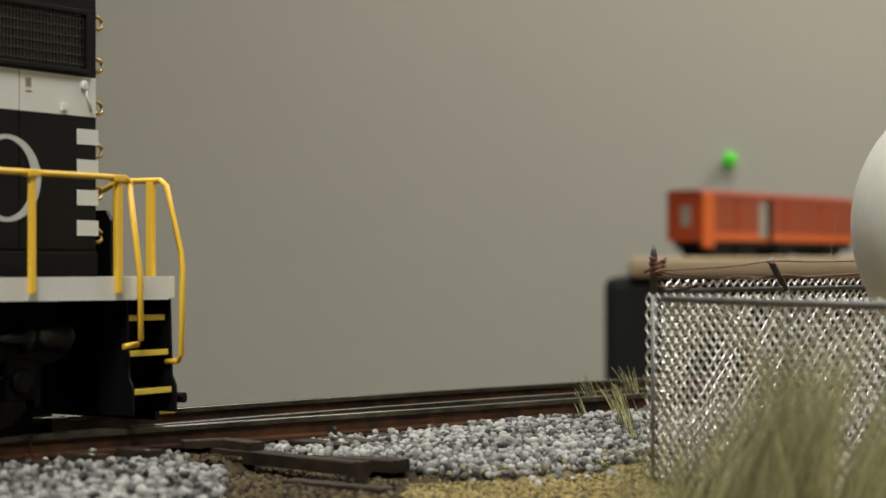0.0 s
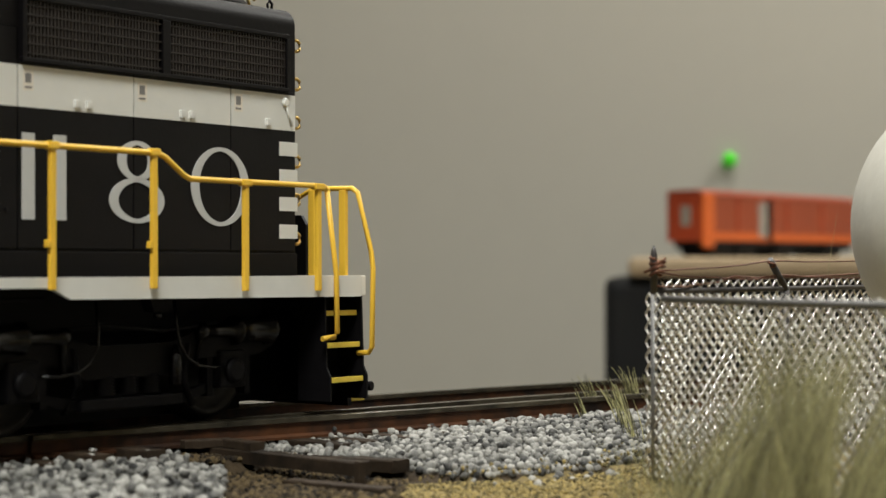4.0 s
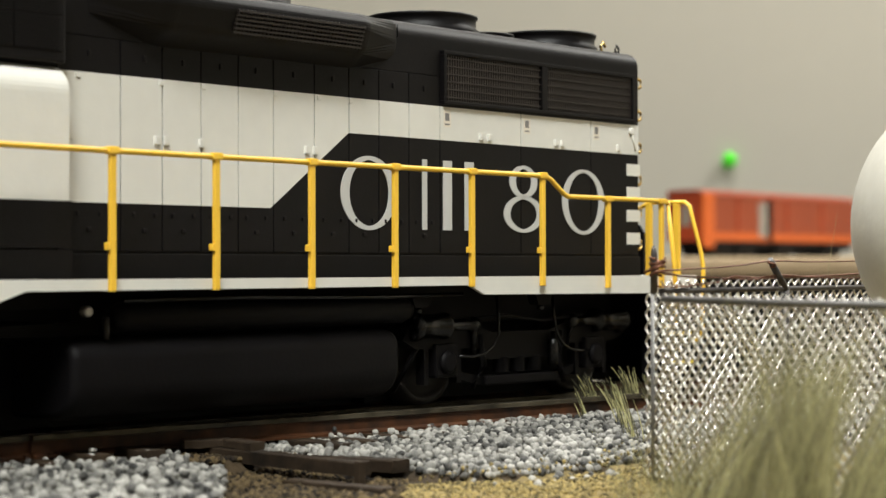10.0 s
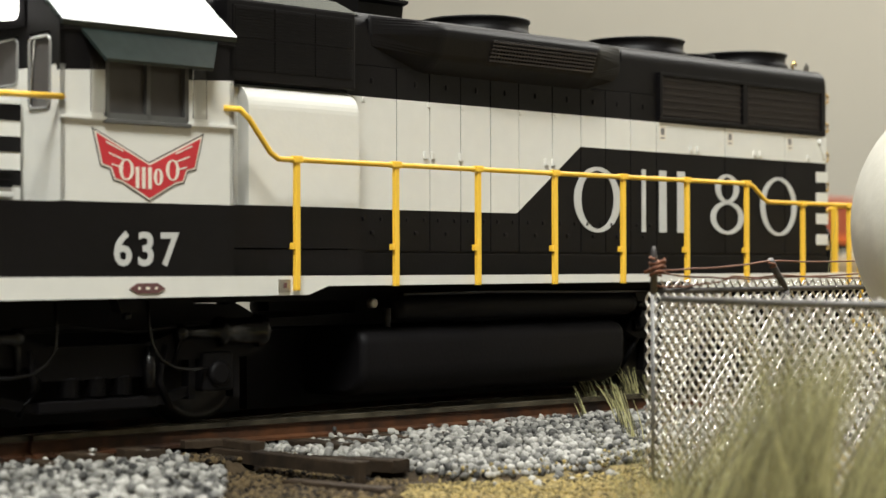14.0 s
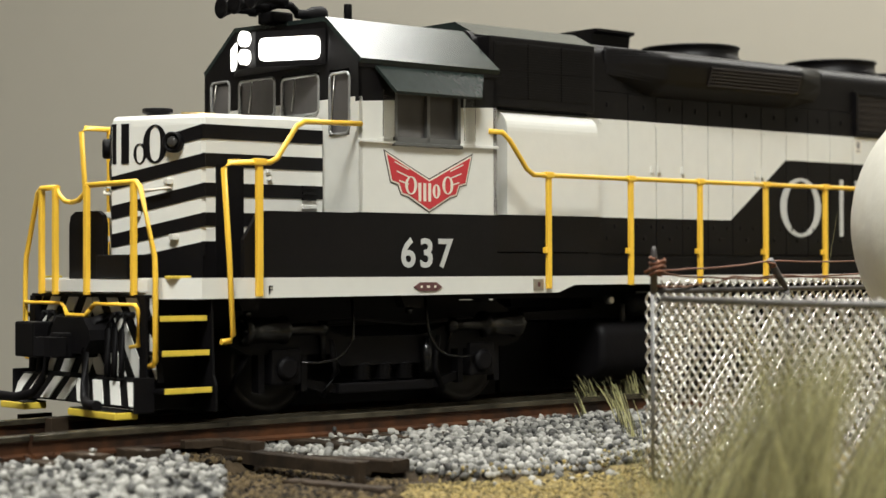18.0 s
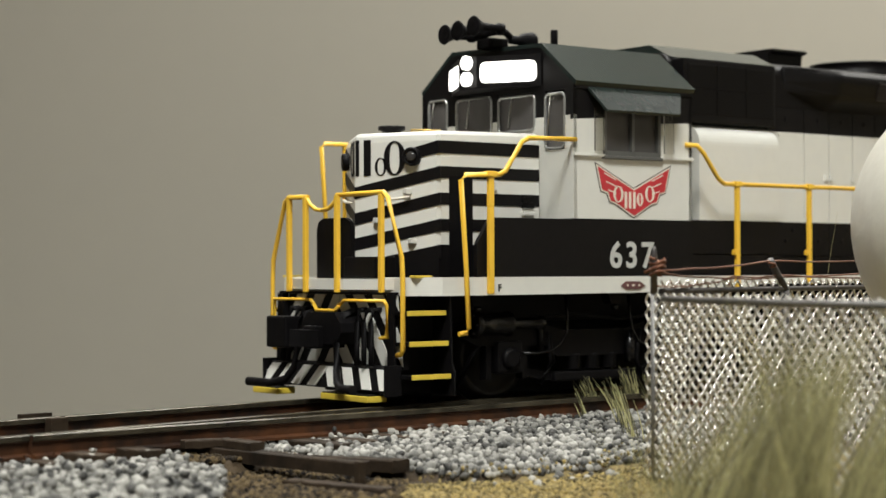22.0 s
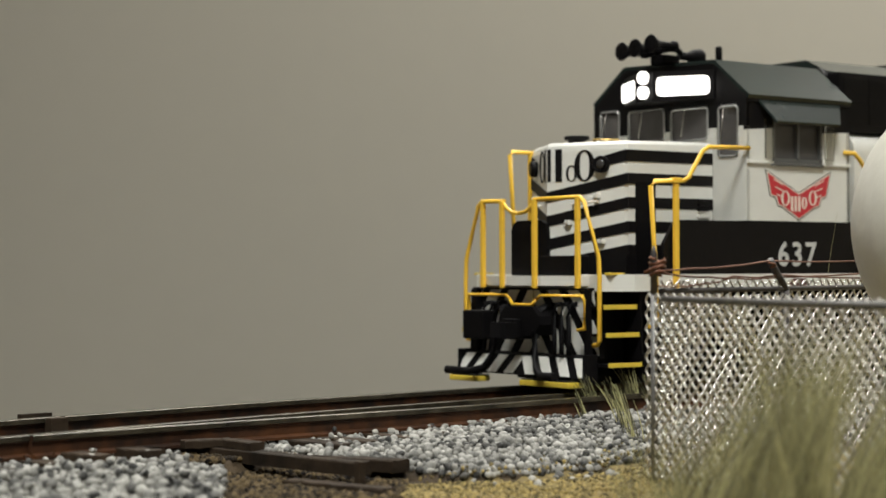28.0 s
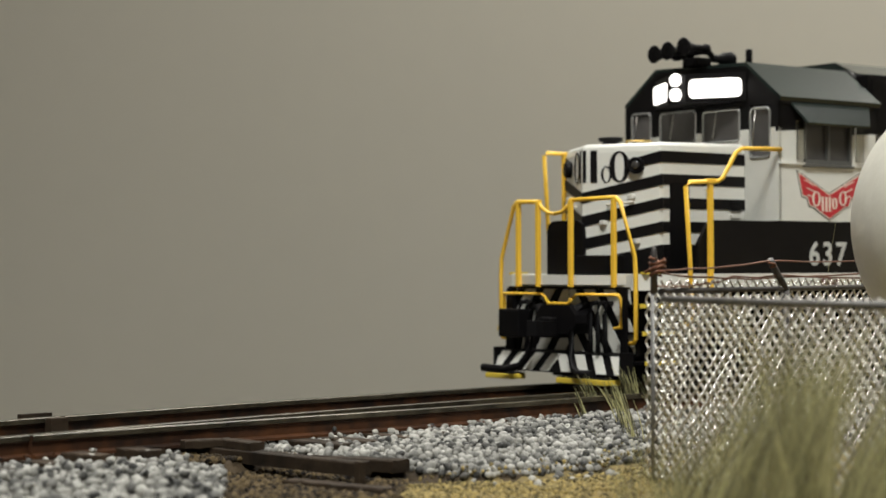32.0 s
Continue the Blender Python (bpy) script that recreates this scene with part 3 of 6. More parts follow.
def radiator(s, parent):
    """Rear radiator intake: frame, near-black sheet for the shaded opening, and a grid of fine bars."""
    x0, x1, z0, z1 = -49.2, -8.2, 39.4, 45.4
    y = s * HOOD
    fr = bmesh.new()
    for a, b, c, d in ((x0 - 0.5, x1 + 0.5, z1, z1 + 0.5), (x0 - 0.5, x1 + 0.5, z0 - 0.5, z0), (x0 - 0.5, x0 + 0.1, z0, z1), (x1 - 0.1, x1 + 0.5, z0, z1), (-29.4, -28.2, z0, z1)):
        box(fr, a, b, s * (HOOD - 0.2), s * (HOOD + 0.75), c, d, bevel=0.08)
    g = lpart("radiator_grille", fr, BLACK, parent, "black radiator grille frame")
    lpart("radiator_shade", a_box(x0, x1, s * (HOOD - 0.2), s * (HOOD + 0.08), z0, z1), SHADE, g)
    n = 84
    upright, level = a_box(-0.12, 0.12, 0, 0.42, z0, z1), a_box(x0 + CENTRE, x1 + CENTRE, 0, 0.5, -0.08, 0.08)
    repeat("grille_bar", upright, GRILLE, g, [((x0 + (x1 - x0) * (i + 0.5) / n + CENTRE), y, 0) for i in range(n) if not -29.5 < x0 + (x1 - x0) * (i + 0.5) / n < -28.1], s)
    repeat("grille_rail", level, GRILLE, g, [(0, y, z0 + (z1 - z0) * (k + 0.5) / 6) for k in range(6)], s)


def repeat(name, bm, material, parent, places, side=1):
    """Many alike pieces on one mesh; side -1 turns the piece's depth round."""
    if side < 0:
        bm.transform(Matrix.Diagonal((1, -1, 1, 1)))
        bmesh.ops.reverse_faces(bm, faces=bm.faces[:])
    first = part(name, bm, material, parent)
    for i, p in enumerate(places):
        ob = first if i == 0 else new(name, first.data)
        ob.parent = parent
        ob.location = Vector(p) * MM


# near-black sheet that paints in the shade behind the bars
SHADE = noise_mat("grille_shade_sheet", (0.004, 0.004, 0.004), 0.8, scale=500, amount=0.2)
GRILLE = noise_mat("grille_bar_paint", (0.021, 0.016, 0.0135), 0.45, scale=700, amount=0.3)


def blister(s, parent):
    """The flared brake housing high on the hood, tapered at both ends, with its intake grille."""
    bm = bmesh.new()
    rows = [(-106.5, 0.1), (-97.0, 4.0), (-66.8, 4.0), (-57.8, 0.1)]
    rings = []
    for x, w in rows:
        zb = 47.6 - (4.6 if w > 1 else 3.0)
        rings.append([bm.verts.new((x, s * (HOOD - 0.4), 49.0)), bm.verts.new((x, s * (HOOD + w - (1.3 if w > 1 else 0.05)), 48.6 if w > 1 else 48.2)),
                      bm.verts.new((x, s * (HOOD + w - 0.35 * (w > 1)), 47.9)), bm.verts.new((x, s * (HOOD + w), 47.0)),
                      bm.verts.new((x, s * (HOOD + w * 0.72), zb + 1.0)), bm.verts.new((x, s * (HOOD - 0.4), zb - 1.2))])
    fs = []
    for r0, r1 in zip(rings, rings[1:]):
        for j in range(5):
            fs.append(bm.faces.new((r0[j], r1[j], r1[j + 1], r0[j + 1])))
        fs.append(bm.faces.new((r0[5], r1[5], r1[0], r0[0])))
    fs += [bm.faces.new(rings[0]), bm.faces.new(rings[-1])]
    bmesh.ops.recalc_face_normals(bm, faces=bm.faces[:])
    bmesh.ops.bevel(bm, geom=[e for e in bm.edges if e.calc_face_angle(0) > 0.25], offset=0.55, segments=3, affect="EDGES", profile=0.5)
    b = lpart("brake_housing", bm, BLACK, parent, "flared black brake housing")
    repeat("intake_rail", a_box(-88.2 + CENTRE, -67.7 + CENTRE, -0.02, 0.28, -0.12, 0.12), GRILLE, b, [(0, s * (HOOD + 4.0 - 1.0 * (k + 0.5) / 6), 46.9 - 2.8 * (k + 0.5) / 6) for k in range(6)], s)
    repeat("intake_bar", a_rod([(0, HOOD + 4.08, 46.9), (0, HOOD + 3.1, 44.1)], 0.11, 4), GRILLE, b, [(-88.0 + 20.1 * k / 33 + CENTRE, 0, 0) for k in range(34)], s)


def fan(x, r, parent, lift=0.0):
    """A round roof fan: flared housing, hub, and a guard of rings and spokes; lift raises it over the roof."""
    f = lpart("roof_fan", a_lathe([(r + 0.4, 48.6), (r + 0.4, 49.6 + lift), (r, 49.9 + lift), (r, 51.0 + lift), (r + 0.25, 51.2 + lift), (r + 0.25, 51.5 + lift), (r - 0.5, 51.5 + lift), (r - 0.6, 50.6 + lift), (0.3, 50.6 + lift)], (x, 0, 0.0), "z", 36), BLACK, parent, "black round fan housing")
    lpart("fan_hub", a_lathe([(1.4, 50.6 + lift), (1.4, 51.5 + lift), (0.8, 51.8 + lift), (0.2, 51.8 + lift)], (x, 0, 0), "z", 14), DARK, f)
    for k in range(5):
        rr, n = r * (k + 1) / 6, 28
        lpart("guard_ring", a_rod([(x + rr * math.cos(2 * math.pi * j / n), rr * math.sin(2 * math.pi * j / n), 51.45 + lift) for j in range(n + 1)], 0.12, 4), DARK, f)
    for j in range(8):
        a = math.pi * j / 4
        lpart("guard_spoke", a_rod([(x + math.cos(a), math.sin(a), 51.45 + lift), (x + (r - 0.2) * math.cos(a), (r - 0.2) * math.sin(a), 51.45 + lift)], 0.14, 4), DARK, f)


# -- block and ring shapes of the hood's lettering-coloured marks --
def ring_piece(bm, cx, cz, rx, rz, a0, a1, w, y0, y1, n=40, thin=0.55):
    """A stroke along part of an ellipse, heavier at its sides than at top and bottom."""
    prev = None
    for i in range(n + 1):
        a = radians(a0 + (a1 - a0) * i / n)
        k = w * (thin + (1 - thin) * abs(math.cos(a)))
        o = (cx + rx * math.cos(a), cz + rz * math.sin(a))
        q = (cx + (rx - k) * math.cos(a), cz + (rz - k * 0.6) * math.sin(a))
        cur = [bm.verts.new((p[0], y, p[1])) for y in (y0, y1) for p in (o, q)]
        if prev:
            bm.faces.new((prev[2], cur[2], cur[3], prev[3]))
            bm.faces.new((prev[0], cur[0], cur[2], prev[2]))
            bm.faces.new((prev[1], prev[3], cur[3], cur[1]))
        prev = cur


def bar(bm, p, q, w, y0, y1):
    d = Vector((q[0] - p[0], q[1] - p[1])).normalized()
    n = Vector((-d.y, d.x)) * w / 2
    prism(bm, [(p[0] + n.x, p[1] + n.y), (q[0] + n.x, q[1] + n.y), (q[0] - n.x, q[1] - n.y), (p[0] - n.x, p[1] - n.y)], "y", y0, y1)


def hood_marks(s):
    y0, y1 = s * (HOOD + 0.1), s * (HOOD + 0.32)
    zc, h = 27.0, 4.6
    def ready(name, bm):
        bmesh.ops.recalc_face_normals(bm, faces=bm.faces[:])
        lpart(name, bm, GREY_MARK, None, "grey-white painted hood mark")
    bm = bmesh.new()   # large ring
    ring_piece(bm, -63.2, zc, 5.0, h, 0, 360, 1.5, y0, y1, 48)
    ready("ring_mark", bm)
    for xx, w in ((-53.0, 0.9), (-48.6, 1.7), (-44.3, 1.8)):   # upright bars
        bm = bmesh.new()
        bar(bm, (xx, 22.6), (xx, 31.6), w, y0, y1)
        ready("bar_mark", bm)
    for xx, zz, rx, rz in ((-33.0, 29.4, 3.0, 2.2), (-33.0, 25.0, 4.2, 2.5), (-19.6, zc, 4.9, h)):   # rings
        bm = bmesh.new()
        ring_piece(bm, xx, zz, rx, rz, 0, 360, 1.35, y0, y1, 48)
        ready("ring_mark", bm)


frame_and_sills()
fuel_tank()
truck(-34.7)
truck(-146.7)
long_hood()
hood_marks(-1)
hood_marks(1)


# -- cab --
def cab():
    x0, x1, y = -155.2, -131.8, CAB
    # walls with window openings, as frames of slabs
    body = lpart("cab", a_box(x0, x1, -y + 0.6, y - 0.6, DECK, 24.4), BLACK, label="white and black driving cab")
    for s in (-1, 1):
        ya, yb = s * (y - 0.6), s * y
        lpart("cab_side", a_box(x0 + 0.75, x1, ya, yb, 24.5, 33.4), WHITE, body)
        lpart("cab_base", a_prism([(-171.2, DECK), (-171.2, 21.0), (-169.4, 23.8), (-168.0, 24.4), (x1, 24.4), (x1, DECK)], "y", ya, s * (y + 0.05)), BLACK, body)
        for a, b in ((x0 + 0.75, -148.6), (-138.6, x1)):
            lpart("window_post", a_prism([(a, 33.4), (b, 33.4), (b, 38.4), (a, 38.0)], "y", ya, yb), WHITE, body)
            lpart("window_post", a_prism([(a, 38.0), (b, 38.4), (b, 43.6), (a, 43.6)], "y", ya, yb), BLACK, body)
        lpart("window_head", a_box(-148.6, -138.6, ya, yb, 39.8, 43.6), BLACK, body)
        lpart("window_pane", a_box(-148.6, -138.6, s * (y - 0.5), s * (y - 0.35), 33.4, 39.8), WINDOW, body)
        fr = bmesh.new()
        for a, b, c, d in ((-149.0, -138.2, 33.2, 33.9), (-149.0, -148.5, 33.4, 40), (-138.7, -138.2, 33.4, 40), (-143.75, -143.25, 33.4, 40), (-149, -138.2, 39.5, 40)):
            box(fr, a, b, s * (y - 0.4), s * (y + 0.25), c, d)
        lpart("window_frame", fr, FRAME_GREY, body, "grey sliding window frame")
        for a in (-150.2, -137.0):   # clear wind deflectors
            lpart("wind_wing", a_box(a - 0.9, a + 0.9, s * (y + 0.5), s * (y + 0.8), 33.8, 39.6, bevel=0.1), CLEAR, body, "clear plastic wind wing")
        lpart("drip_rail", a_box(x0 + 0.7, -148.9, s * y, s * (y + 0.4), 33.0, 33.4, bevel=0.08), WHITE, body)
        lpart("drip_rail", a_box(-138.3, x1, s * y, s * (y + 0.4), 33.0, 33.4, bevel=0.08), WHITE, body)
        lpart("window_sill", a_box(-149.2, -138.0, s * (y - 0.1), s * (y + 0.55), 32.75, 33.2, bevel=0.12), FRAME_GREY, body, "dark ledge under the side window")
        sh = bmesh.new()
        top_, low_ = [(-152.0, 42.6), (-134.2, 42.6)], [(-150.3, 39.3), (-136.4, 39.3)]
        q = [[sh.verts.new((x, s * (y + o + t_), z - 0.35 * u)) for (x, z), o in ((top_[0], 0.2), (top_[1], 0.2), (low_[1], 2.35), (low_[0], 2.35))] for u, t_ in ((0, 0.0), (1, -0.15))]
        sh.faces.new(q[0])
        sh.faces.new(q[1][::-1])
        for j in range(4):
            sh.faces.new((q[0][j], q[1][j], q[1][(j + 1) % 4], q[0][(j + 1) % 4]))
        bmesh.ops.recalc_face_normals(sh, faces=sh.faces[:])
        lpart("sunshade", sh, GREEN_GREY, body, "dark sloping sunshade")
        emblem(s, body)
        lpart("builder_plate", a_prism([(-146.0, 15.3), (-145.0, 15.9), (-142.4, 15.9), (-141.4, 15.3), (-142.4, 14.8), (-145.0, 14.8)], "y", s * SILL, s * (SILL + 0.15)), RED_BROWN, None, "small red-brown plate")
        for x, w in ((-144.8, 0.3), (-143.7, 0.5), (-142.6, 0.3)):
            lpart("plate_mark", a_box(x - w / 2, x + w / 2, s * SILL, s * (SILL + 0.2), 15.2, 15.5), CREAM)
        lpart("sill_notice", a_box(-125.6, -123.9, s * SILL, s * (SILL + 0.15), 14.7, 16.2), STEEL, None, "small silver notice")
        lpart("sill_notice_print", a_box(-124.9, -124.5, s * SILL, s * (SILL + 0.2), 15.2, 15.8), RED_BROWN)
        words("637", 5.0, (-143.75, s * (y + 0.09), 17.85), s, GREY_MARK, "white number figures", stretch=0.98, parent=body)
        words("F", 1.4, (-167.6, s * (SILL + 0.04), 14.7), s, BLACK, "small black letter", parent=None)
    # front wall: lower white, window pillars, dark upper part
    xa, xb = x0 + 0.8, x0 + 1.4
    lpart("cab_front_low", a_box(xa, xb, -y, y, 24.5, 34.0), WHITE, body)
    for a, b in ((-17.0, -15.2), (-11.2, -8.9), (-1.0, 0.6), (8.7, 11.0), (15.4, 17.0)):
        lpart("window_pillar", a_box(xa, xb, a, b, 38.6, 42.4), BLACK, body)
        lpart("window_pillar", a_box(xa - 0.02, xb, a, b, 34.0, 38.6), WHITE, body)
    bm = bmesh.new()
    prism(bm, [(-17.0, 42.2), (17.0, 42.2), (17.0, 43.9), (9.8, 49.3), (-10.2, 48.7), (-17.0, 43.6)], "x", xa, xb)
    lpart("cab_front_top", bm, BLACK, body)
    lpart("front_sill", a_box(xa + 0.01, xb, -9.0, 15.4, 34.0, 37.2), WHITE, body)
    for a, b, c, d in ((-15.2, -11.2, 34.2, 41.7), (-8.9, -1.0, 37.0, 41.9), (0.6, 8.7, 37.4, 42.3), (11.0, 15.4, 37.8, 42.6)):
        lpart("front_window", a_box(xa + 0.25, xa + 0.4, a, b, c, d), WINDOW, body, "front window pane, grey-brown for the view and reflection painted in")
        # moulded clear rim with rounded corners, standing proud of the wall
        r, rim = 0.7, []
        for cy, cz, t0 in ((b - r, d - r, 0), (a + r, d - r, 90), (a + r, c + r, 180), (b - r, c + r, 270)):
            rim += [(cy + r * math.cos(radians(t)), cz + r * math.sin(radians(t))) for t in range(t0, t0 + 91, 30)]
        fr = bmesh.new()
        rod(fr, [(xa - 0.02, q[0], q[1]) for q in rim + rim[:2]], 0.21, 8)
        lpart("window_rim", fr, CLEAR_RIM, body, "clear window rim with its glare painted in")
        fr = bmesh.new()
        for e in ((b, d), (a, d), (a, c), (b, c)):
            sy, sz = (1 if e[0] == b else -1), (1 if e[1] == d else -1)
            prism(fr, [(e[0], e[1]), (e[0] - sy * 0.55, e[1]), (e[0] - sy * 0.16, e[1] - sz * 0.16), (e[0], e[1] - sz * 0.55)], "x", xa + 0.05, xa + 0.5)
        lpart("window_corner", fr, BLACK, body)
        lpart("wiper", a_rod([(xa - 0.12, (a + b) / 2 + 0.9, d - 0.3), (xa - 0.12, (a + b) / 2 + 1.7, c + 0.6)], 0.09, 5), STEEL, body)
    # back wall and roof
    lpart("cab_back", a_prism([(-17.0, 24.5), (17.0, 24.5), (17.0, 43.5), (9.8, 48.8), (-10.0, 48.6), (-17.0, 43.4)], "x", x1 - 0.6, x1), BLACK, body)
    lpart("cab_interior", a_box(x0 + 4, x1 - 1, -12, 12, 24.5, 33), DARK, body)
    rf = bmesh.new()
    up = [(-17.6, 43.2), (-10.4, 48.95), (9.8, 49.55), (17.2, 44.2)]
    prism(rf, up + [(p[0] * 0.985, p[1] - 0.55) for p in up[::-1]], "x", x0 + 0.75, x1 + 0.1)
    roof = lpart("cab_roof", rf, GREEN_GREY, body, "dark grey-green sloping cab roof")
    for s, yy, zz in ((-1, 17.15, 42.55), (1, 16.9, 43.4)):
        lpart("roof_eave", a_box(x0 + 0.9, x1, s * (yy - 0.5), s * (yy + 0.12), zz - 0.35, zz + 0.3, bevel=0.1), BLACK, body, "black eave under the roof edge")
    # headlight housing and angled number boards
    hl = lpart("headlight_housing", a_prism([(-154.6, -10.6), (-159.3, -2.2), (-159.5, 1.6), (-154.6, 9.6)], "z", 43.0, 47.5), BLACK, body)
    for z in (44.4, 46.7):
        lpart("headlight", a_lathe([(0.98, -160.1), (0.98, -159.4), (0.8, -159.3)], (0, -0.4, z), "x", 18), GLOW, hl, "bright lit headlight")
    for s in (-1, 1):
        bm = bmesh.new()
        p0, p1 = Vector((-159.0, s * 2.3 - 0.4)), Vector((-155.0, s * 9.6 - 0.4))
        n = Vector((p0.y - p1.y, p1.x - p0.x)).normalized() * (0.35 if s < 0 else -0.35)
        n = n if n.x < 0 else -n
        z0, z1, r = 43.7, 46.6, 0.7
        pts = [((0.09 if c < 0 else 0.91) + 0.09 * math.cos(radians(t)), ((z0 + 0.75) if e < 0 else (z1 - 0.75)) + 0.75 * math.sin(radians(t))) for c, e, t0 in ((1, 1, 0), (-1, 1, 90), (-1, -1, 180), (1, -1, 270)) for t in range(t0, t0 + 91, 30)]
        f0 = [bm.verts.new((*(p0.lerp(p1, k) + n), z)) for k, z in pts]
        f1 = [bm.verts.new((*(p0.lerp(p1, k) - n), z)) for k, z in pts]
        bm.faces.new(f0)
        bm.faces.new(f1[::-1])
        for j in range(len(pts)):
            bm.faces.new((f0[j], f1[j], f1[(j + 1) % len(pts)], f0[(j + 1) % len(pts)]))
        bmesh.ops.recalc_face_normals(bm, faces=bm.faces[:])
        lpart("number_board", bm, GLOW, hl, "bright lit number board")
    # horn cluster and aerial on the roof
    horn = lpart("horn_base", a_box(-156.4, -153.0, -1.6, 1.6, 49.0, 50.5, bevel=0.3), DARK, roof)
    for dy, x, z in ((3.2, -161.0, 51.0), (0.2, -161.0, 51.25), (-2.9, -160.6, 51.65)):
        lpart("horn_bell", a_lathe([(0.3, 0.35), (1.35, 0.0), (1.45, 0.15), (1.0, 0.9), (0.62, 1.8), (0.5, 4.2), (0.75, 4.6), (0.75, 5.4), (0.2, 5.6)], (x, dy, z), "x", 18), DARK, horn, "black air horn bell")
    lpart("horn_bell", a_lathe([(0.3, 0.0), (0.6, 0.1), (0.65, 1.6), (1.15, 2.6), (1.35, 4.0), (1.3, 4.3), (0.3, 3.9)], (-151.8, -0.4, 50.6), "x", 18), DARK, horn, "black backward air horn bell")
    lpart("horn_manifold", a_rod([(-155.6, -3.4, 51.5), (-155.2, 0, 51.4), (-155.6, 3.6, 50.9)], 0.6, 8), DARK, horn)
    lpart("horn_bracket", a_rod([(-155.2, -0.4, 51.5), (-152.6, -0.4, 51.6), (-151.6, -0.4, 50.8)], 0.5, 8), DARK, horn)
    lpart("aerial", a_lathe([(0.55, 49.0), (0.55, 52.5), (0.5, 52.7)], (-143.0, 0.0, 0), "z", 10), DARK, roof)


FRAME_GREY = noise_mat("window_frame_grey", (0.10, 0.10, 0.095), 0.3, scale=600, amount=0.1)
# opaque pale metal: the glare on the clear rims is put into the colour
CLEAR_RIM = noise_mat("rim_with_painted_glare", (0.48, 0.48, 0.47), 0.10, scale=600, amount=0.3, coarse=200, metal=0.6)
# opaque panes: the wall seen through and the pale reflection are in the colour
WINDOW = noise_mat("window_with_painted_view", (0.085, 0.08, 0.078), 0.05, scale=120, amount=0.5, coarse=60)
RED_BROWN = noise_mat("red_brown_plate", (0.13, 0.055, 0.055), 0.4, scale=600, amount=0.2)


def words(text, size, at, side, material, label, stretch=1.0, parent=None):
    cu = bpy.data.curves.new("lettering", "FONT")
    cu.body, cu.size, cu.align_x = text, size * MM, "CENTER"
    cu.extrude, cu.offset, cu.resolution_u = 0.06 * MM, 0.10 * MM if size > 2 else 0.0, 3
    cu.space_character = 1.22
    tmp = bpy.data.objects.new("lettering", cu)
    scene.collection.objects.link(tmp)
    bpy.context.view_layer.update()
    me = bpy.data.meshes.new_from_object(tmp.evaluated_get(bpy.context.evaluated_depsgraph_get()))
    bpy.data.objects.remove(tmp)
    me.materials.clear()
    me.materials.append(material)
    m = Matrix.Translation(((at[0] + CENTRE) * MM, at[1] * MM, at[2] * MM)) @ pose(0, 0, 0, 90, 0, 0 if side < 0 else 180) @ Matrix.Diagonal((stretch, 1, 1, 1))
    me.transform(m)
    ob = new("number" if text.isdigit() else "letter", me)
    ob.parent = parent or locomotive
    ob["label"] = label
    return ob


def emblem(s, parent):
    """A red winged badge with a pale rim; its initials are plain pale bars."""
    y = s * CAB
    cx, zt = -143.3, 32.3
    half = [(0.0, -3.4), (7.3, 0.0), (6.25, -4.1), (5.1, -4.4), (4.6, -5.6), (3.5, -5.85), (0.0, -7.7)]
    wing = half + [(-p[0], p[1]) for p in half[-2:0:-1]]
    def inset(dist):
        """The wing outline drawn in evenly by a distance."""
        res, n = [], len(wing)
        for i, p in enumerate(wing):
            e0 = (Vector(p) - Vector(wing[i - 1])).normalized()
            e1 = (Vector(wing[(i + 1) % n]) - Vector(p)).normalized()
            n0, n1 = Vector((e0.y, -e0.x)), Vector((e1.y, -e1.x))
            m = (n0 + n1).normalized()
            q = Vector(p) + m * min(2.2 * dist, dist / max(0.3, m.dot(n0)))
            res.append((cx + q.x, zt + q.y))
        return res
    lpart("badge_edge", a_prism(inset(0.0), "y", y, s * (CAB + 0.06)), SEAM, parent, "dark outline of the winged badge")
    lpart("badge_rim", a_prism(inset(0.16), "y", y, s * (CAB + 0.10)), CREAM, parent)
    lpart("badge", a_prism(inset(0.36), "y", y, s * (CAB + 0.14)), RED, parent, "red winged badge")
    d = 1 if s < 0 else -1
    for sx in (-1, 1):
        for k in range(3):
            bm = bmesh.new()
            bar(bm, (cx + sx * (5.6 - 0.35 * k), zt - 1.5 - 1.15 * k), (cx + sx * 3.4, zt - 2.4 - 0.9 * k), 0.16, y, s * (CAB + 0.18))
            lpart("badge_feather", bm, CREAM, parent)
    ya, yb = y, s * (CAB + 0.2)
    def mark(bm):
        bmesh.ops.recalc_face_normals(bm, faces=bm.faces[:])
        lpart("badge_mark", bm, CREAM, parent)
    for u, w, rx, rz in ((-3.0, -4.35, 0.95, 1.15), (3.0, -4.2, 0.9, 1.15), (1.1, -5.0, 0.62, 0.9)):   # pale rings
        bm = bmesh.new()
        ring_piece(bm, cx + u * d, zt + w, rx, rz, 0, 360, 0.42, ya, yb, 18)
        mark(bm)
    for u in (-1.6, -0.8, 0.0):   # pale bars
        bm = bmesh.new()
        bar(bm, (cx + u * d, zt - 6.3), (cx + u * d, zt - 4.0), 0.44, ya, yb)
        mark(bm)


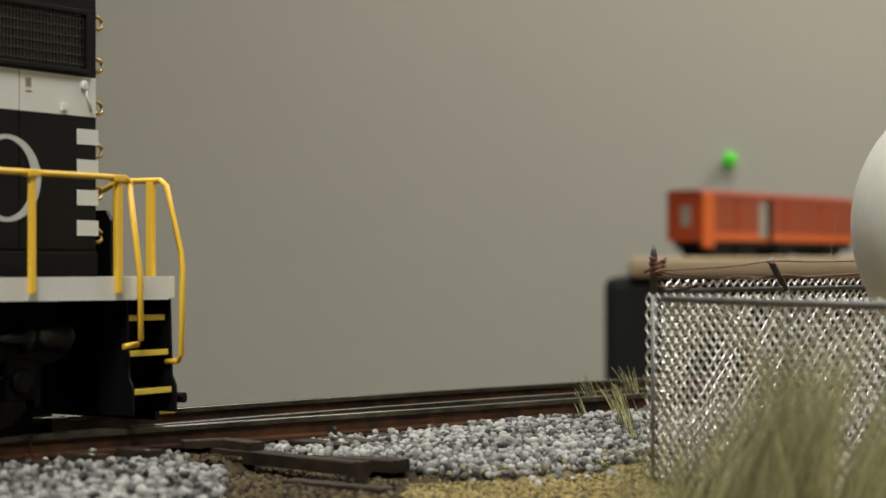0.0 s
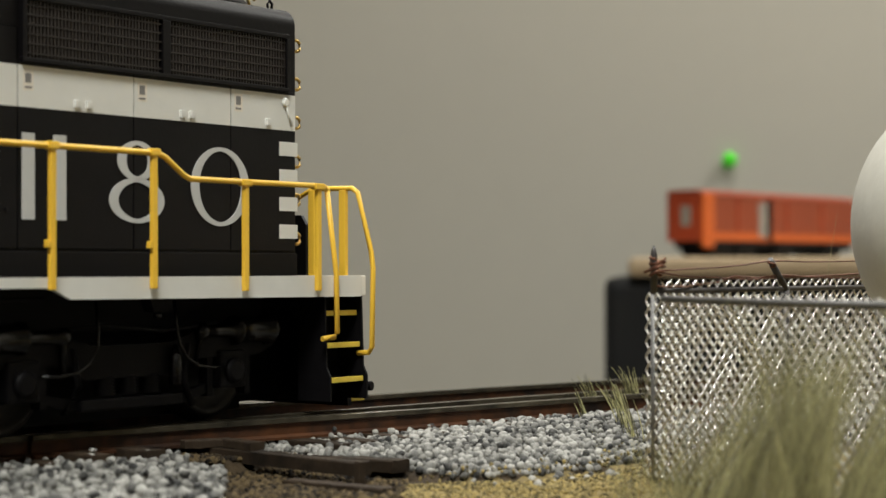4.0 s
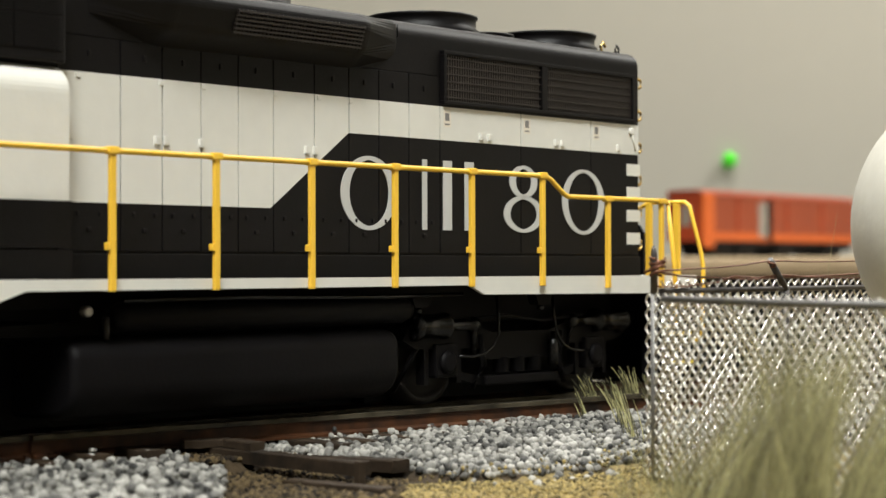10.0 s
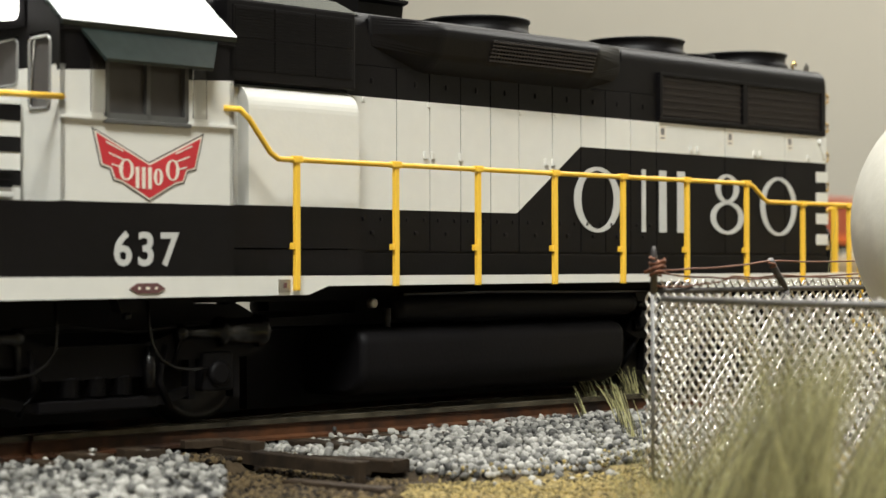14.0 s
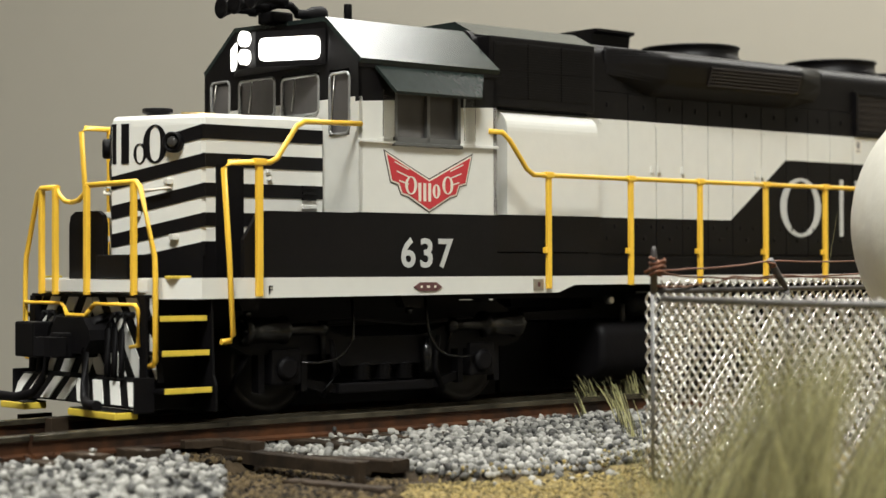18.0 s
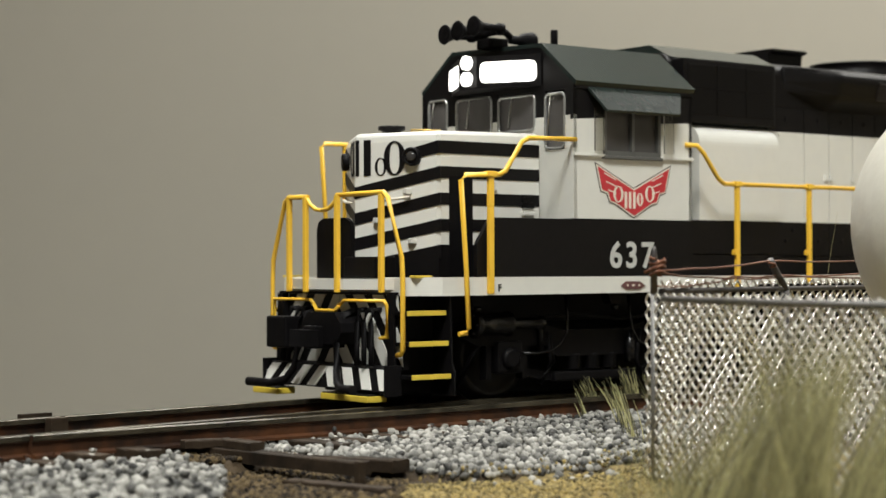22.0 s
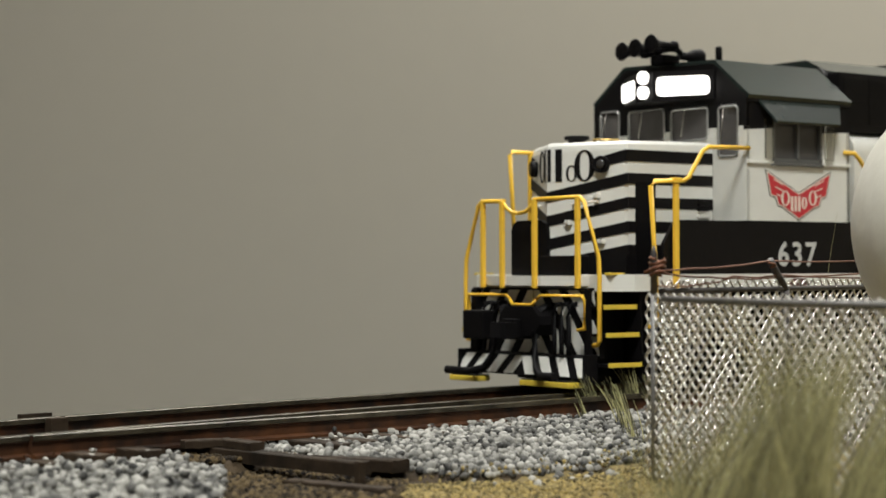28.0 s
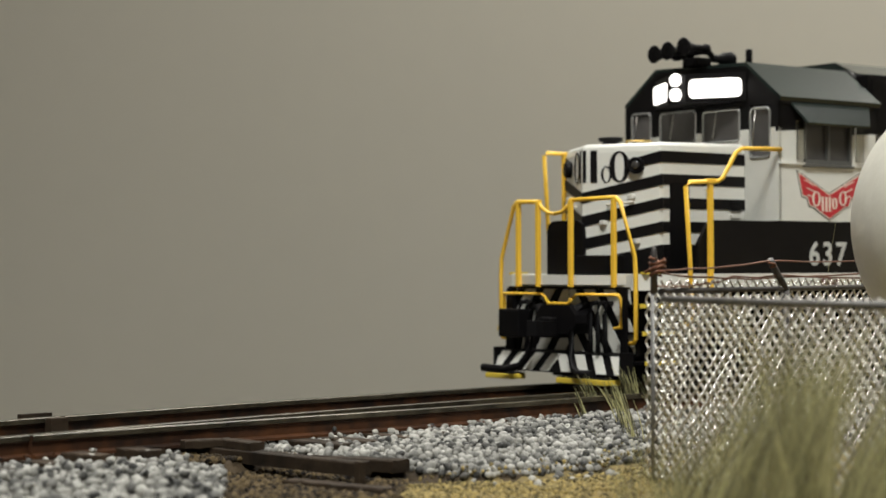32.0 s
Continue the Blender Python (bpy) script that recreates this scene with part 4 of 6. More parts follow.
# -- hood end behind the cab and the low nose --
def behind_cab():
    for s in (-1, 1):
        # equipment cabinet: white bulged lower part, dark filter grille above
        b = lpart("blower_duct", a_prism([(s * (HOOD - 0.5), 24.7), (s * 14.4, 24.7)] + [(s * (11.4 + 3.0 * math.cos(radians(a))), 35.8 + 3.0 * math.sin(radians(a))) for a in range(0, 91, 9)] + [(s * (HOOD - 0.5), 38.8)], "x", -127.6, -110.6), WHITE, None, "white bulged equipment cabinet")
        lpart("duct_base", a_box(-131.8, -110.4, s * (HOOD - 0.5), s * 14.5, 19.8, 24.7), BLACK, b)
        lpart("duct_foot", a_box(-131.8, -110.4, s * (HOOD - 0.5), s * 14.7, DECK, 19.6), BLACK, b)
        lpart("filler_panel", a_box(-131.6, -127.6, s * (HOOD - 0.4), s * 12.4, 24.7, 38.4), WHITE, b)
        f = lpart("filter_housing", a_box(-130.0, -110.4, s * (HOOD - 0.4), s * 13.6, 39.0, 48.4, bevel=0.3), BLACK, None, "black air filter housing")
        for k in range(3):
            for z0, z1 in ((40.2, 43.8), (44.1, 47.6)):
                lpart("filter_panel", a_box(-129.3 + 6.2 * k, -123.4 + 6.2 * k, s * 13.5, s * 13.72, z0, z1, bevel=0.06), BLACK, f)
        repeat("filter_slat", a_box(-129.0 + CENTRE, -111.4 + CENTRE, -0.1, 0.19, 0, 0.16), BLACK, f, [(0, s * 13.6, 40.5 + 0.35 * k) for k in range(20)], s)
    lpart("roof_hatch", a_prism([(-11.0, 48.7), (11.0, 48.7), (6.6, 50.8), (-6.6, 50.8)], "x", -130.0, -107.5), GREEN_GREY, None, "dark roof hatch")
    lpart("exhaust", a_prism([(-3.2, 48.9), (3.2, 48.9), (3.6, 51.9), (4.6, 52.2), (4.6, 52.6), (-4.6, 52.6), (-4.6, 52.2), (-3.6, 51.9)], "x", -101.0, -93.0), BLACK, None, "black exhaust stack")


def nose():
    x0, x1, y, zt, tip = -172.7, -155.2, 10.7, 36.0, -178.6
    plan = [(x1, -y), (x0 + 0.5, -y), (x0 - 0.1, -y + 0.25), (tip + 0.3, -0.5), (tip, 0), (tip + 0.3, 0.5), (x0 - 0.1, y - 0.25), (x0 + 0.5, y), (x1, y)]
    bm = bmesh.new()
    levels = [(DECK, 1.0, 0.0), (zt - 1.3, 1.0, 0.0), (zt - 0.5, 0.985, 0.12), (zt - 0.1, 0.95, 0.4), (zt + 0.05, 0.90, 0.9)]
    rings = [[bm.verts.new((px + (back if px < x0 else 0), py * k, z + (0.35 if z > 30 else 0) * (px - x0) / 18.0)) for px, py in plan] for z, k, back in levels]
    n = len(plan)
    for r0, r1 in zip(rings, rings[1:]):
        for j in range(n):
            f = bm.faces.new((r0[j], r0[(j + 1) % n], r1[(j + 1) % n], r1[j]))
    bm.faces.new(rings[-1])
    bm.faces.new(rings[0][::-1])
    bmesh.ops.recalc_face_normals(bm, faces=bm.faces[:])
    body = lpart("short_hood", bm, WHITE, label="low pointed white nose with black chevron stripes")

    def facet(s, k, z, lift):
        """A place on the slanting front: k runs from the corner (0) to the centre edge (1)."""
        c, t = Vector((x0, s * y)), Vector((tip, 0))
        d = (t - c).normalized()
        nrm = Vector((d.y, -d.x))
        nrm = nrm if nrm.x < 0 else -nrm
        q = c.lerp(t, k) + nrm * lift
        return (q.x, q.y, z)

    def slip(name, s, corners, material, lift=0.09, label=""):
        """A thin painted piece on the front, from (k, z) corners."""
        q = bmesh.new()
        hi = [q.verts.new(facet(s, k, z, lift)) for k, z in corners]
        lo = [q.verts.new(facet(s, k, z, -0.1)) for k, z in corners]
        q.faces.new(hi)
        q.faces.new(lo[::-1])
        m = len(corners)
        for j in range(m):
            q.faces.new((hi[j], lo[j], lo[(j + 1) % m], hi[(j + 1) % m]))
        bmesh.ops.recalc_face_normals(q, faces=q.faces[:])
        return lpart(name, q, material, body, label)

    for s in (-1, 1):
        for k, (zb, za) in enumerate(((33.0, 34.7), (29.7, 31.3), (26.2, 27.8), (22.7, 24.3), (19.2, 20.9))):
            lpart("stripe", a_box(x0 - 0.02, x1, s * (y - 0.1), s * (y + 0.10), zb, za), BLACK, body)
            drop = (0.0, 2.6, 2.6, 2.5, 2.4)[k]
            if k == 0:
                slip("stripe", s, [(0.0, zb), (0.0, za), (0.42, za - 1.3), (0.42, zb - 1.0)], BLACK)
            else:
                slip("stripe", s, [(-0.03, zb), (-0.03, za), (1.0, za - drop), (1.0, zb - drop)], BLACK)
        lpart("nose_base", a_box(x0 - 0.02, x1, s * (y - 0.1), s * (y + 0.13), DECK, 19.25), BLACK, body)
        slip("nose_base", s, [(0.0, DECK), (0.0, 19.25), (1.0, 16.8), (1.0, DECK)], BLACK, 0.10)
        lpart("step_recess", a_box(-170.9, -167.0, s * y, s * (y + 0.16), DECK, 30.0), DARK, body, "black step recess")
        c = facet(s, 0.30, 32.6, 0.0)
        q = a_lathe([(1.25, -0.4), (1.25, 0.8), (1.0, 1.0), (0.85, 0.6), (0.2, 0.75)], (0, 0, 0), "x", 20)
        q.transform(Matrix.Translation(c) @ Matrix.Rotation(math.pi - s * math.atan2(x0 - tip, y), 4, "Z"))
        lpart("class_light", q, DARK, body, "black round marker lamp")
        q = a_lathe([(0.8, 0.74), (0.5, 0.95), (0.1, 1.0)], (0, 0, 0), "x", 16)
        q.transform(Matrix.Translation(c) @ Matrix.Rotation(math.pi - s * math.atan2(x0 - tip, y), 4, "Z"))
        lpart("lamp_lens", q, PANE, body, "dark glass lens")
        for k in range(3):
            lpart("nose_louvre", a_box(-158.4, -156.4, s * y, s * (y + 0.4), 26.0 + k * 0.75, 26.3 + k * 0.75), BLACK, body)
        lpart("louvre_hood", a_box(-158.5, -156.3, s * y, s * (y + 0.5), 24.9, 25.5, bevel=0.15), WHITE, body)
        for x, z in ((-163.5, 29.4), (-163.3, 28.5)):
            lpart("nose_latch", a_box(x - 0.3, x + 0.3, s * y, s * (y + 0.5), z - 0.25, z + 0.25, bevel=0.1), WHITE, body)
        # fittings on the slanting front
        g = [facet(s, k, z, l) for k, z, l in ((0.66, 26.8, 0.0), (0.66, 26.8, 0.8), (0.34, 27.2, 0.8), (0.34, 27.2, 0.0))]
        lpart("front_grab", a_rod(g, 0.15, 6), CREAM, body, "small pale front grab iron")
        for k, z in ((0.36, 28.0), (0.3, 21.4), (0.72, 24.2)):
            p = facet(s, k, z, 0.3)
            lpart("front_latch", a_box(p[0] - 0.45, p[0] + 0.45, p[1] - 0.45, p[1] + 0.45, z - 0.35, z + 0.35, bevel=0.12), WHITE, body)
    # plain black rings and bars high on the front, across the two slanting faces
    def stroke(u0, z0, u1, z1, w, name="front_mark"):
        s = -1 if (u0 + u1) / 2 > 0 else 1
        k0, k1, h = 1 - abs(u0) / y, 1 - abs(u1) / y, w / 2 / y
        if abs(z1 - z0) < 0.4:
            slip(name, s, [(k0, z0 - w / 2), (k1, z1 - w / 2), (k1, z1 + w / 2), (k0, z0 + w / 2)], BLACK)
        else:
            slip(name, s, [(k0 - h, z0), (k0 + h, z0), (k1 + h, z1), (k1 - h, z1)], BLACK)

    def loop(cu, cz, ru, rz, a0, a1, w, thin=0.4):
        s = -1 if cu > 0 else 1
        q = bmesh.new()
        prev = None
        for i in range(29):
            a = radians(a0 + (a1 - a0) * i / 28)
            kk = w * (thin + (1 - thin) * abs(math.cos(a)))
            cur = []
            for du in (0, kk):
                uu, zz = cu + (ru - du) * math.cos(a), cz + (rz - du * 0.6) * math.sin(a)
                for lift in (0.1, -0.05):
                    cur.append(q.verts.new(facet(s, 1 - abs(uu) / y, zz, lift)))
            if prev:
                q.faces.new((prev[0], cur[0], cur[2], prev[2]))
                q.faces.new((prev[0], prev[1], cur[1], cur[0]))
                q.faces.new((prev[2], cur[2], cur[3], prev[3]))
            prev = cur
        bmesh.ops.recalc_face_normals(q, faces=q.faces[:])
        lpart("front_mark", q, BLACK, body)

    loop(-3.2, 32.6, 1.7, 2.4, 0, 360, 0.6)
    stroke(-1.1, 30.2, -1.1, 35.0, 0.35)
    stroke(0.3, 30.2, 0.3, 35.0, 0.45)
    stroke(1.6, 30.2, 1.6, 35.0, 0.9)
    loop(3.35, 31.4, 0.75, 1.2, 0, 360, 0.32)
    loop(5.15, 32.5, 1.4, 2.3, 0, 360, 0.75)
    lpart("sand_hatch", a_lathe([(1.3, zt - 0.1), (1.3, zt + 0.7), (1.9, zt + 0.9), (1.9, zt + 1.4), (0.3, zt + 1.5)], (-170.9, 2.2, 0), "z", 16), DARK, body, "black sand hatch")
    lpart("nose_grab", a_rod([(-166.6, 3.4, zt - 0.1), (-166.6, 3.4, zt + 1.2), (-163.0, 1.6, zt + 1.2), (-163.0, 1.6, zt - 0.1)], 0.15, 6), BRASS, body, "brass wire grab iron")
    lpart("walk_box", a_box(-182.3, -179.0, -9.9, -2.6, DECK, 19.3, bevel=0.2), DARK, None, "black deck box")


# -- handrails: each stanchion and rail is a piece of its own --
def handrails():
    y = SILL + 0.55
    posts = [-123.3, -107.7, -93.5, -79.0, -65.0, -50.8, -36.5]
    top = 29.9
    for s in (-1, 1):
        for x in posts:
            q = lpart("stanchion", box(box(a_box(x - 0.37, x + 0.37, s * (y - 0.28), s * (y + 0.3), 14.9 if x in (-123.3,) else 15.3, top, bevel=0.12), x - 0.7, x + 0.7, s * (y - 0.5), s * (y + 0.5), top - 0.4, top + 0.45, bevel=0.2), x - 0.8, x - 0.45, s * (y - 0.35), s * (y + 0.35), 19.6, 20.4, bevel=0.1), YELLOW, None, "yellow handrail stanchion")
        x = -22.0
        lpart("stanchion", box(a_box(x - 0.37, x + 0.37, s * (y - 0.28), s * (y + 0.3), 14.9, 27.2, bevel=0.12), x - 0.8, x + 0.8, s * (y - 0.5), s * (y + 0.5), 26.8, 27.6, bevel=0.2), YELLOW)
        x = -9.2
        lpart("stanchion", box(a_box(x - 0.37, x + 0.37, s * (y - 0.28), s * (y + 0.3), 14.8, 27.2, bevel=0.12), x - 0.9, x + 0.9, s * (y - 0.5), s * (y + 0.5), 26.8, 27.6, bevel=0.2), YELLOW)
        lpart("handrail", a_rod([(-133.2, s * (y - 0.8), 35.3), (-131.6, s * (y + 0.1), 35.2), (-130.2, s * y, 34.2), (-127.2, s * y, 30.6), (-126.0, s * y, top), (-36.0, s * y, top), (-34.8, s * y, 29.5), (-32.0, s * y, 27.7), (-31.0, s * y, 27.3), (-8.2, s * y, 27.3), (-7.2, s * y, 26.6)], 0.33, 8), YELLOW, None, "long yellow side handrail")
        lpart("grab_rail", a_rod([(-7.6, s * y, 27.2), (-5.8, s * y, 16.8), (-5.7, s * y, 9.7), (-6.2, s * y, 9.2), (-8.0, s * (y - 0.4), 9.0)], 0.33, 8), YELLOW, None, "yellow step grab rail")
        # rear end railing
        lpart("end_stanchion", a_box(-0.2, 0.5, s * 14.0 - 0.5, s * 14.0 + 0.5, 14.9, 27.2, bevel=0.12), YELLOW)
        lpart("end_handrail", a_rod([(0.2, s * 5.4, 26.2), (0.2, s * 7.0, 26.6), (0.2, s * 9.0, 27.5), (0.2, s * 15.4, 27.4), (0.3, s * 16.2, 26.8), (0.4, s * 18.2, 19.5), (0.4, s * 18.5, 17.5), (0.4, s * 18.3, 7.8), (0.3, s * 17.8, 7.1), (0.2, s * 16.2, 7.0)], 0.33, 8), YELLOW, None, "yellow end handrail")
        lpart("end_stanchion", a_box(-0.2, 0.5, s * 9.0 - 0.5, s * 9.0 + 0.5, 14.9, 27.4, bevel=0.12), YELLOW)
        # front side railing beside the nose
        if s < 0:
            lpart("stanchion", box(a_box(-169.95, -169.1, s * (y - 0.3), s * (y + 0.3), 14.4, 30.0, bevel=0.12), -170.4, -168.7, s * (y - 0.5), s * (y + 0.5), 29.6, 30.4, bevel=0.2), YELLOW)
            lpart("handrail", a_rod([(-154.2, s * (CAB + 0.3), 35.2), (-163.0, s * y, 35.0), (-164.2, s * y, 34.4), (-167.0, s * y, 30.5), (-168.0, s * y, 30.0), (-173.6, s * y, 29.8), (-174.4, s * y, 29.0), (-173.6, s * y, 18.0), (-173.2, s * y, 10.0), (-173.6, s * y, 9.4), (-174.8, s * y, 9.3)], 0.33, 8), YELLOW, None, "yellow cab side handrail")
        # front end railing
        x = -182.0
        for yy, xs in ((3.75, -2.0), (10.9, 0.0)):
            lpart("end_stanchion", a_box(x + xs - 0.45, x + xs + 0.2, s * yy - 0.36, s * yy + 0.36, 14.6, 27.4, bevel=0.12), YELLOW)
        lpart("end_handrail", a_rod([(x - 2.0, s * 3.4, 27.4), (x, s * 11.2, 27.6), (x, s * 12.2, 26.9), (x, s * 15.2, 19.0), (x, s * 15.4, 16.0), (x, s * 15.4, 7.4), (x, s * 14.9, 6.8), (x + 0.2, s * 13.6, 6.6)], 0.33, 8), YELLOW, None, "yellow end handrail")
        lpart("chain", a_rod([(x - 2.0, s * 3.6, 27.2), (x - 2.0, s * 2.9, 26.4), (x - 2.0, s * 1.6, 25.7), (x - 2.0, 0, 25.5)], 0.3, 6), YELLOW)
        lpart("uncoupling_lever", a_rod([(x - 1.2, s * 3.0, 13.0), (x - 1.2, s * 4.0, 13.6), (x - 1.2, s * 13.0, 13.6), (x - 1.0, s * 13.3, 13.0), (x - 1.0, s * 13.3, 9.0), (x - 1.4, s * 12.2, 8.8)], 0.24, 6), YELLOW, None, "yellow uncoupling lever")
        # the tall grab beside the nose front
        lpart("nose_handrail", a_rod([(-171.7, s * 12.0, 26.0), (-171.7, s * 12.0, 35.4), (-175.4, s * 12.0, 35.4), (-176.0, s * 12.0, 34.8), (-174.6, s * 12.2, DECK)], 0.33, 8), YELLOW) if s > 0 else None
        lpart("nose_stanchion", a_box(-172.3, -171.0, 11.7, 12.3, DECK, 35.6, bevel=0.12), YELLOW) if s > 0 else None
    lpart("lever_loop", a_rod([(-183.3, 3.0, 13.0), (-183.4, 2.2, 12.2), (-183.4, -2.2, 12.2), (-183.3, -3.0, 13.0)], 0.28, 6), YELLOW)


# -- steps and pilots at both ends --
def end_gear(front):
    x = -182.2 if front else 1.0
    d = -1 if front else 1
    if front:
        x = -181.2
    pl = lpart("pilot", a_prism([(-13.4, 14.6), (13.4, 14.6), (14.6, 4.8 if front else 0.4), (-14.6, 4.8 if front else 0.4)], "x", x, x - d * 0.8), DARK, None, "black pilot with slanting white stripes" if front else "black pilot")
    blade = bmesh.new()
    q = [[blade.verts.new((x + d * o, w * s_, z)) for s_ in (-1, 1)] for o, w, z in ((0.0, 13.9, 5.2), (1.9, 14.3, 4.9), (2.9, 14.4, 2.0), (0.0, 14.0, 2.0))]
    for r0, r1 in zip(q, q[1:] + q[:1]):
        blade.faces.new((r0[0], r0[1], r1[1], r1[0]))
    blade.faces.new([r[0] for r in q])
    blade.faces.new([r[1] for r in q][::-1])
    bmesh.ops.recalc_face_normals(blade, faces=blade.faces[:])
    if front:
        lpart("plow_plate", blade, DARK, pl)
    else:
        blade.free()

    def chevron(s, c, w, z0, z1, slant, xo0, xo1, limit):
        """A white band leaning outwards as it falls, from (c, z1) down to z0."""
        pts = [(c, z1), (c + w, z1), (c + w + slant * (z1 - z0), z0), (c + slant * (z1 - z0), z0)]
        pts = clip(clip(pts, lambda p: p[0] - 0.1), lambda p: limit(p[1]) - p[0])
        if len(pts) < 3:
            return
        bm = bmesh.new()
        hi, lo = [], []
        for py, z in pts:
            k = (z1 - z) / (z1 - z0)
            xx = x + d * (xo1 + (xo0 - xo1) * k)
            hi.append(bm.verts.new((xx + d * 0.1, s * py, z)))
            lo.append(bm.verts.new((xx - d * 0.1, s * py, z)))
        bm.faces.new(hi)
        bm.faces.new(lo[::-1])
        for j in range(len(pts)):
            bm.faces.new((hi[j], lo[j], lo[(j + 1) % len(pts)], hi[(j + 1) % len(pts)]))
        bmesh.ops.recalc_face_normals(bm, faces=bm.faces[:])
        lpart("pilot_stripe", bm, WHITE, pl)

    for s in (-1, 1):
        for c in (-10.0, -5.6, -1.2, 3.2, 7.6, 12.0):
            chevron(s, c, 2.4, 5.2, 14.4, 0.72, 0.0, 0.0, lambda z: 13.3 + (14.4 - z) * 0.12)
        for c in (-0.4, 3.5, 7.4, 11.3) if front else ():
            chevron(s, c, 2.1, 2.2, 4.8, 0.72, 2.85, 1.95, lambda z: 14.2)
        lpart("footboard", a_box(x + d * 1.6, x + d * 4.6, s * (8.4 if s > 0 else 2.2), s * (14.6 if s > 0 else 13.0), 0.7, 1.5, bevel=0.12), STEP_YELLOW, pl, "yellow-edged footboard")
        lpart("footboard_top", a_box(x + d * 1.6, x + d * 4.4, s * (8.6 if s > 0 else 2.4), s * (14.4 if s > 0 else 12.8), 1.5, 1.65), DARK, pl)
        if front:
            lpart("footboard_bracket", a_box(x + d * 0.4, x + d * 3.0, s * 14.2, s * 14.6, 1.4, 5.4, bevel=0.1), DARK, pl)
        # hoses
        for k, yy in enumerate((6.4, 8.0, 9.6)):
            lpart("air_hose", a_rod([(x + d * 0.1, s * yy, 12.4), (x + d * 1.3, s * (yy + 0.1), 12.3), (x + d * 1.9, s * (yy + 0.3), 10.6), (x + d * 2.2, s * (yy + 0.8), 7.4), (x + d * 2.4, s * (yy + 1.0), 5.2)], 0.36, 7), DARK, pl)
        lpart("brake_hose", a_rod([(x + d * 0.4, s * 4.2, 12.2), (x + d * 2.4, s * 4.4, 11.6), (x + d * 3.4, s * 4.2, 8.0), (x + d * 4.0, s * 5.2, 4.4), (x + d * 4.6, s * 6.2, 2.9), (x + d * 5.6, s * 8.4, 2.3), (x + d * 6.6, s * 12.6, 2.4)], [0.5, 0.5, 0.5, 0.5, 0.5, 0.55, 0.62], 8), DARK, pl)
        # step wells at the corners
        sx0, sx1 = (-182.0, -175.4) if front else (-6.4, 0.3)
        well = lpart("step_well", a_box(sx0, sx1, s * 12.4, s * 13.0, 1.6, 14.4), DARK, None, "black corner step well")
        for z, w in ((12.2, 15.9), (8.3, 16.4), (4.1, 16.9)):
            lpart("step", a_box(sx0 + 0.2, sx1 - 0.2, s * 12.8, s * w, z - 0.45, z, bevel=0.05), DARK, well)
            lpart("step_edge", a_box(sx0 + 0.2, sx1 - 0.2, s * w, s * (w + 0.25), z - 0.5, z + 0.15, bevel=0.06), STEP_YELLOW, well, "yellow step edge")
        for e in (sx0 - 0.3, sx1):
            w = 3.0 if front and e < sx0 else 0.0   # the plate at the front is cut back behind the pilot
            lpart("step_side", a_prism([(s * 12.4, 14.4), (s * (16.6 - w), 14.4), (s * (16.9 - w), 5.5), (s * (17.5 - w), 4.4), (s * (17.5 - w), 1.4), (s * 12.4, 1.4)], "x", e, e + 0.3), DARK, well)
    lpart("anticlimber", a_box(x - d * 0.3, x + d * 1.0, -13.4, 13.4, 14.35, 14.7, bevel=0.08), DARK, pl)
    # knuckle coupler and its draft box
    c = lpart("coupler", a_box(x, x + d * 5.0, -1.4, 1.4, 7.2, 10.2, bevel=0.3), DARK, None, "black knuckle coupler")
    lpart("knuckle", a_prism([(x + d * 4.6, -1.9), (x + d * 6.6, -1.7), (x + d * 7.0, -1.0), (x + d * 5.8, -0.6), (x + d * 5.8, 0.6), (x + d * 6.9, 1.6), (x + d * 6.4, 2.2), (x + d * 4.6, 2.0)], "z", 7.5, 9.7), DARK, c)
    lpart("draft_box", a_prism([(-4.4, 7.8), (2.6, 7.8), (3.9, 9.4), (3.6, 10.6), (2.2, 12.0), (-4.0, 12.0), (-5.4, 10.6), (-5.6, 9.4)], "x", x - d, x + d * 3.6), DARK, c)
    if front:
        lpart("front_platform", a_prism([(-181.0, -12.9), (-183.9, -4.8), (-183.9, 4.8), (-181.0, 12.9)], "z", DECK - 1.5, DECK - 0.1), WHITE, pl, "white front platform edge")
        lpart("cable_box", a_box(x - 4.0, x - 1.2, 7.2, 12.1, 7.0, 11.3, bevel=0.3), DARK, pl, "black cable receptacle box")
        lpart("end_door", a_prism([(-4.1, DECK), (4.1, DECK), (4.1, 23.0), (3.7, 24.0), (2.6, 24.5), (-2.6, 24.5), (-3.7, 24.0), (-4.1, 23.0)], "x", -182.1, -181.5), DARK, None, "black end walkway plate")
    else:
        lpart("end_door", a_prism([(-8.0, DECK), (8.0, DECK), (8.0, 23.0), (7.2, 24.2), (-7.2, 24.2), (-8.0, 23.0)], "x", 0.0, 0.55), BLACK, None, "black end walkway plate")


cab()
behind_cab()
nose()
handrails()
end_gear(True)
end_gear(False)


# ---- the layout: board, ground, ties, stones, turf ----
def left_edge(y):
    """East limit of the heaped stones beside the long ties."""
    return 122.6 + (y + 24) * (0.85 if y < -24 else 0.12) + 1.2 * noise.noise((y * 0.25, 3.1, 0))


def toe(x):
    """Near foot of the stone bank."""
    w = 1.6 * noise.noise((x * 0.13, 8.0, 0))
    if x < 146:
        return -41.7 - 0.5 * (x - 138) + w
    return -45.7 - 0.06 * (min(x, 162) - 146) + 0.32 * max(0, x - 162) * (1 if x < 190 else 0) + w


def right_start(y):
    return 133.5 - 0.20 * (y + 16)


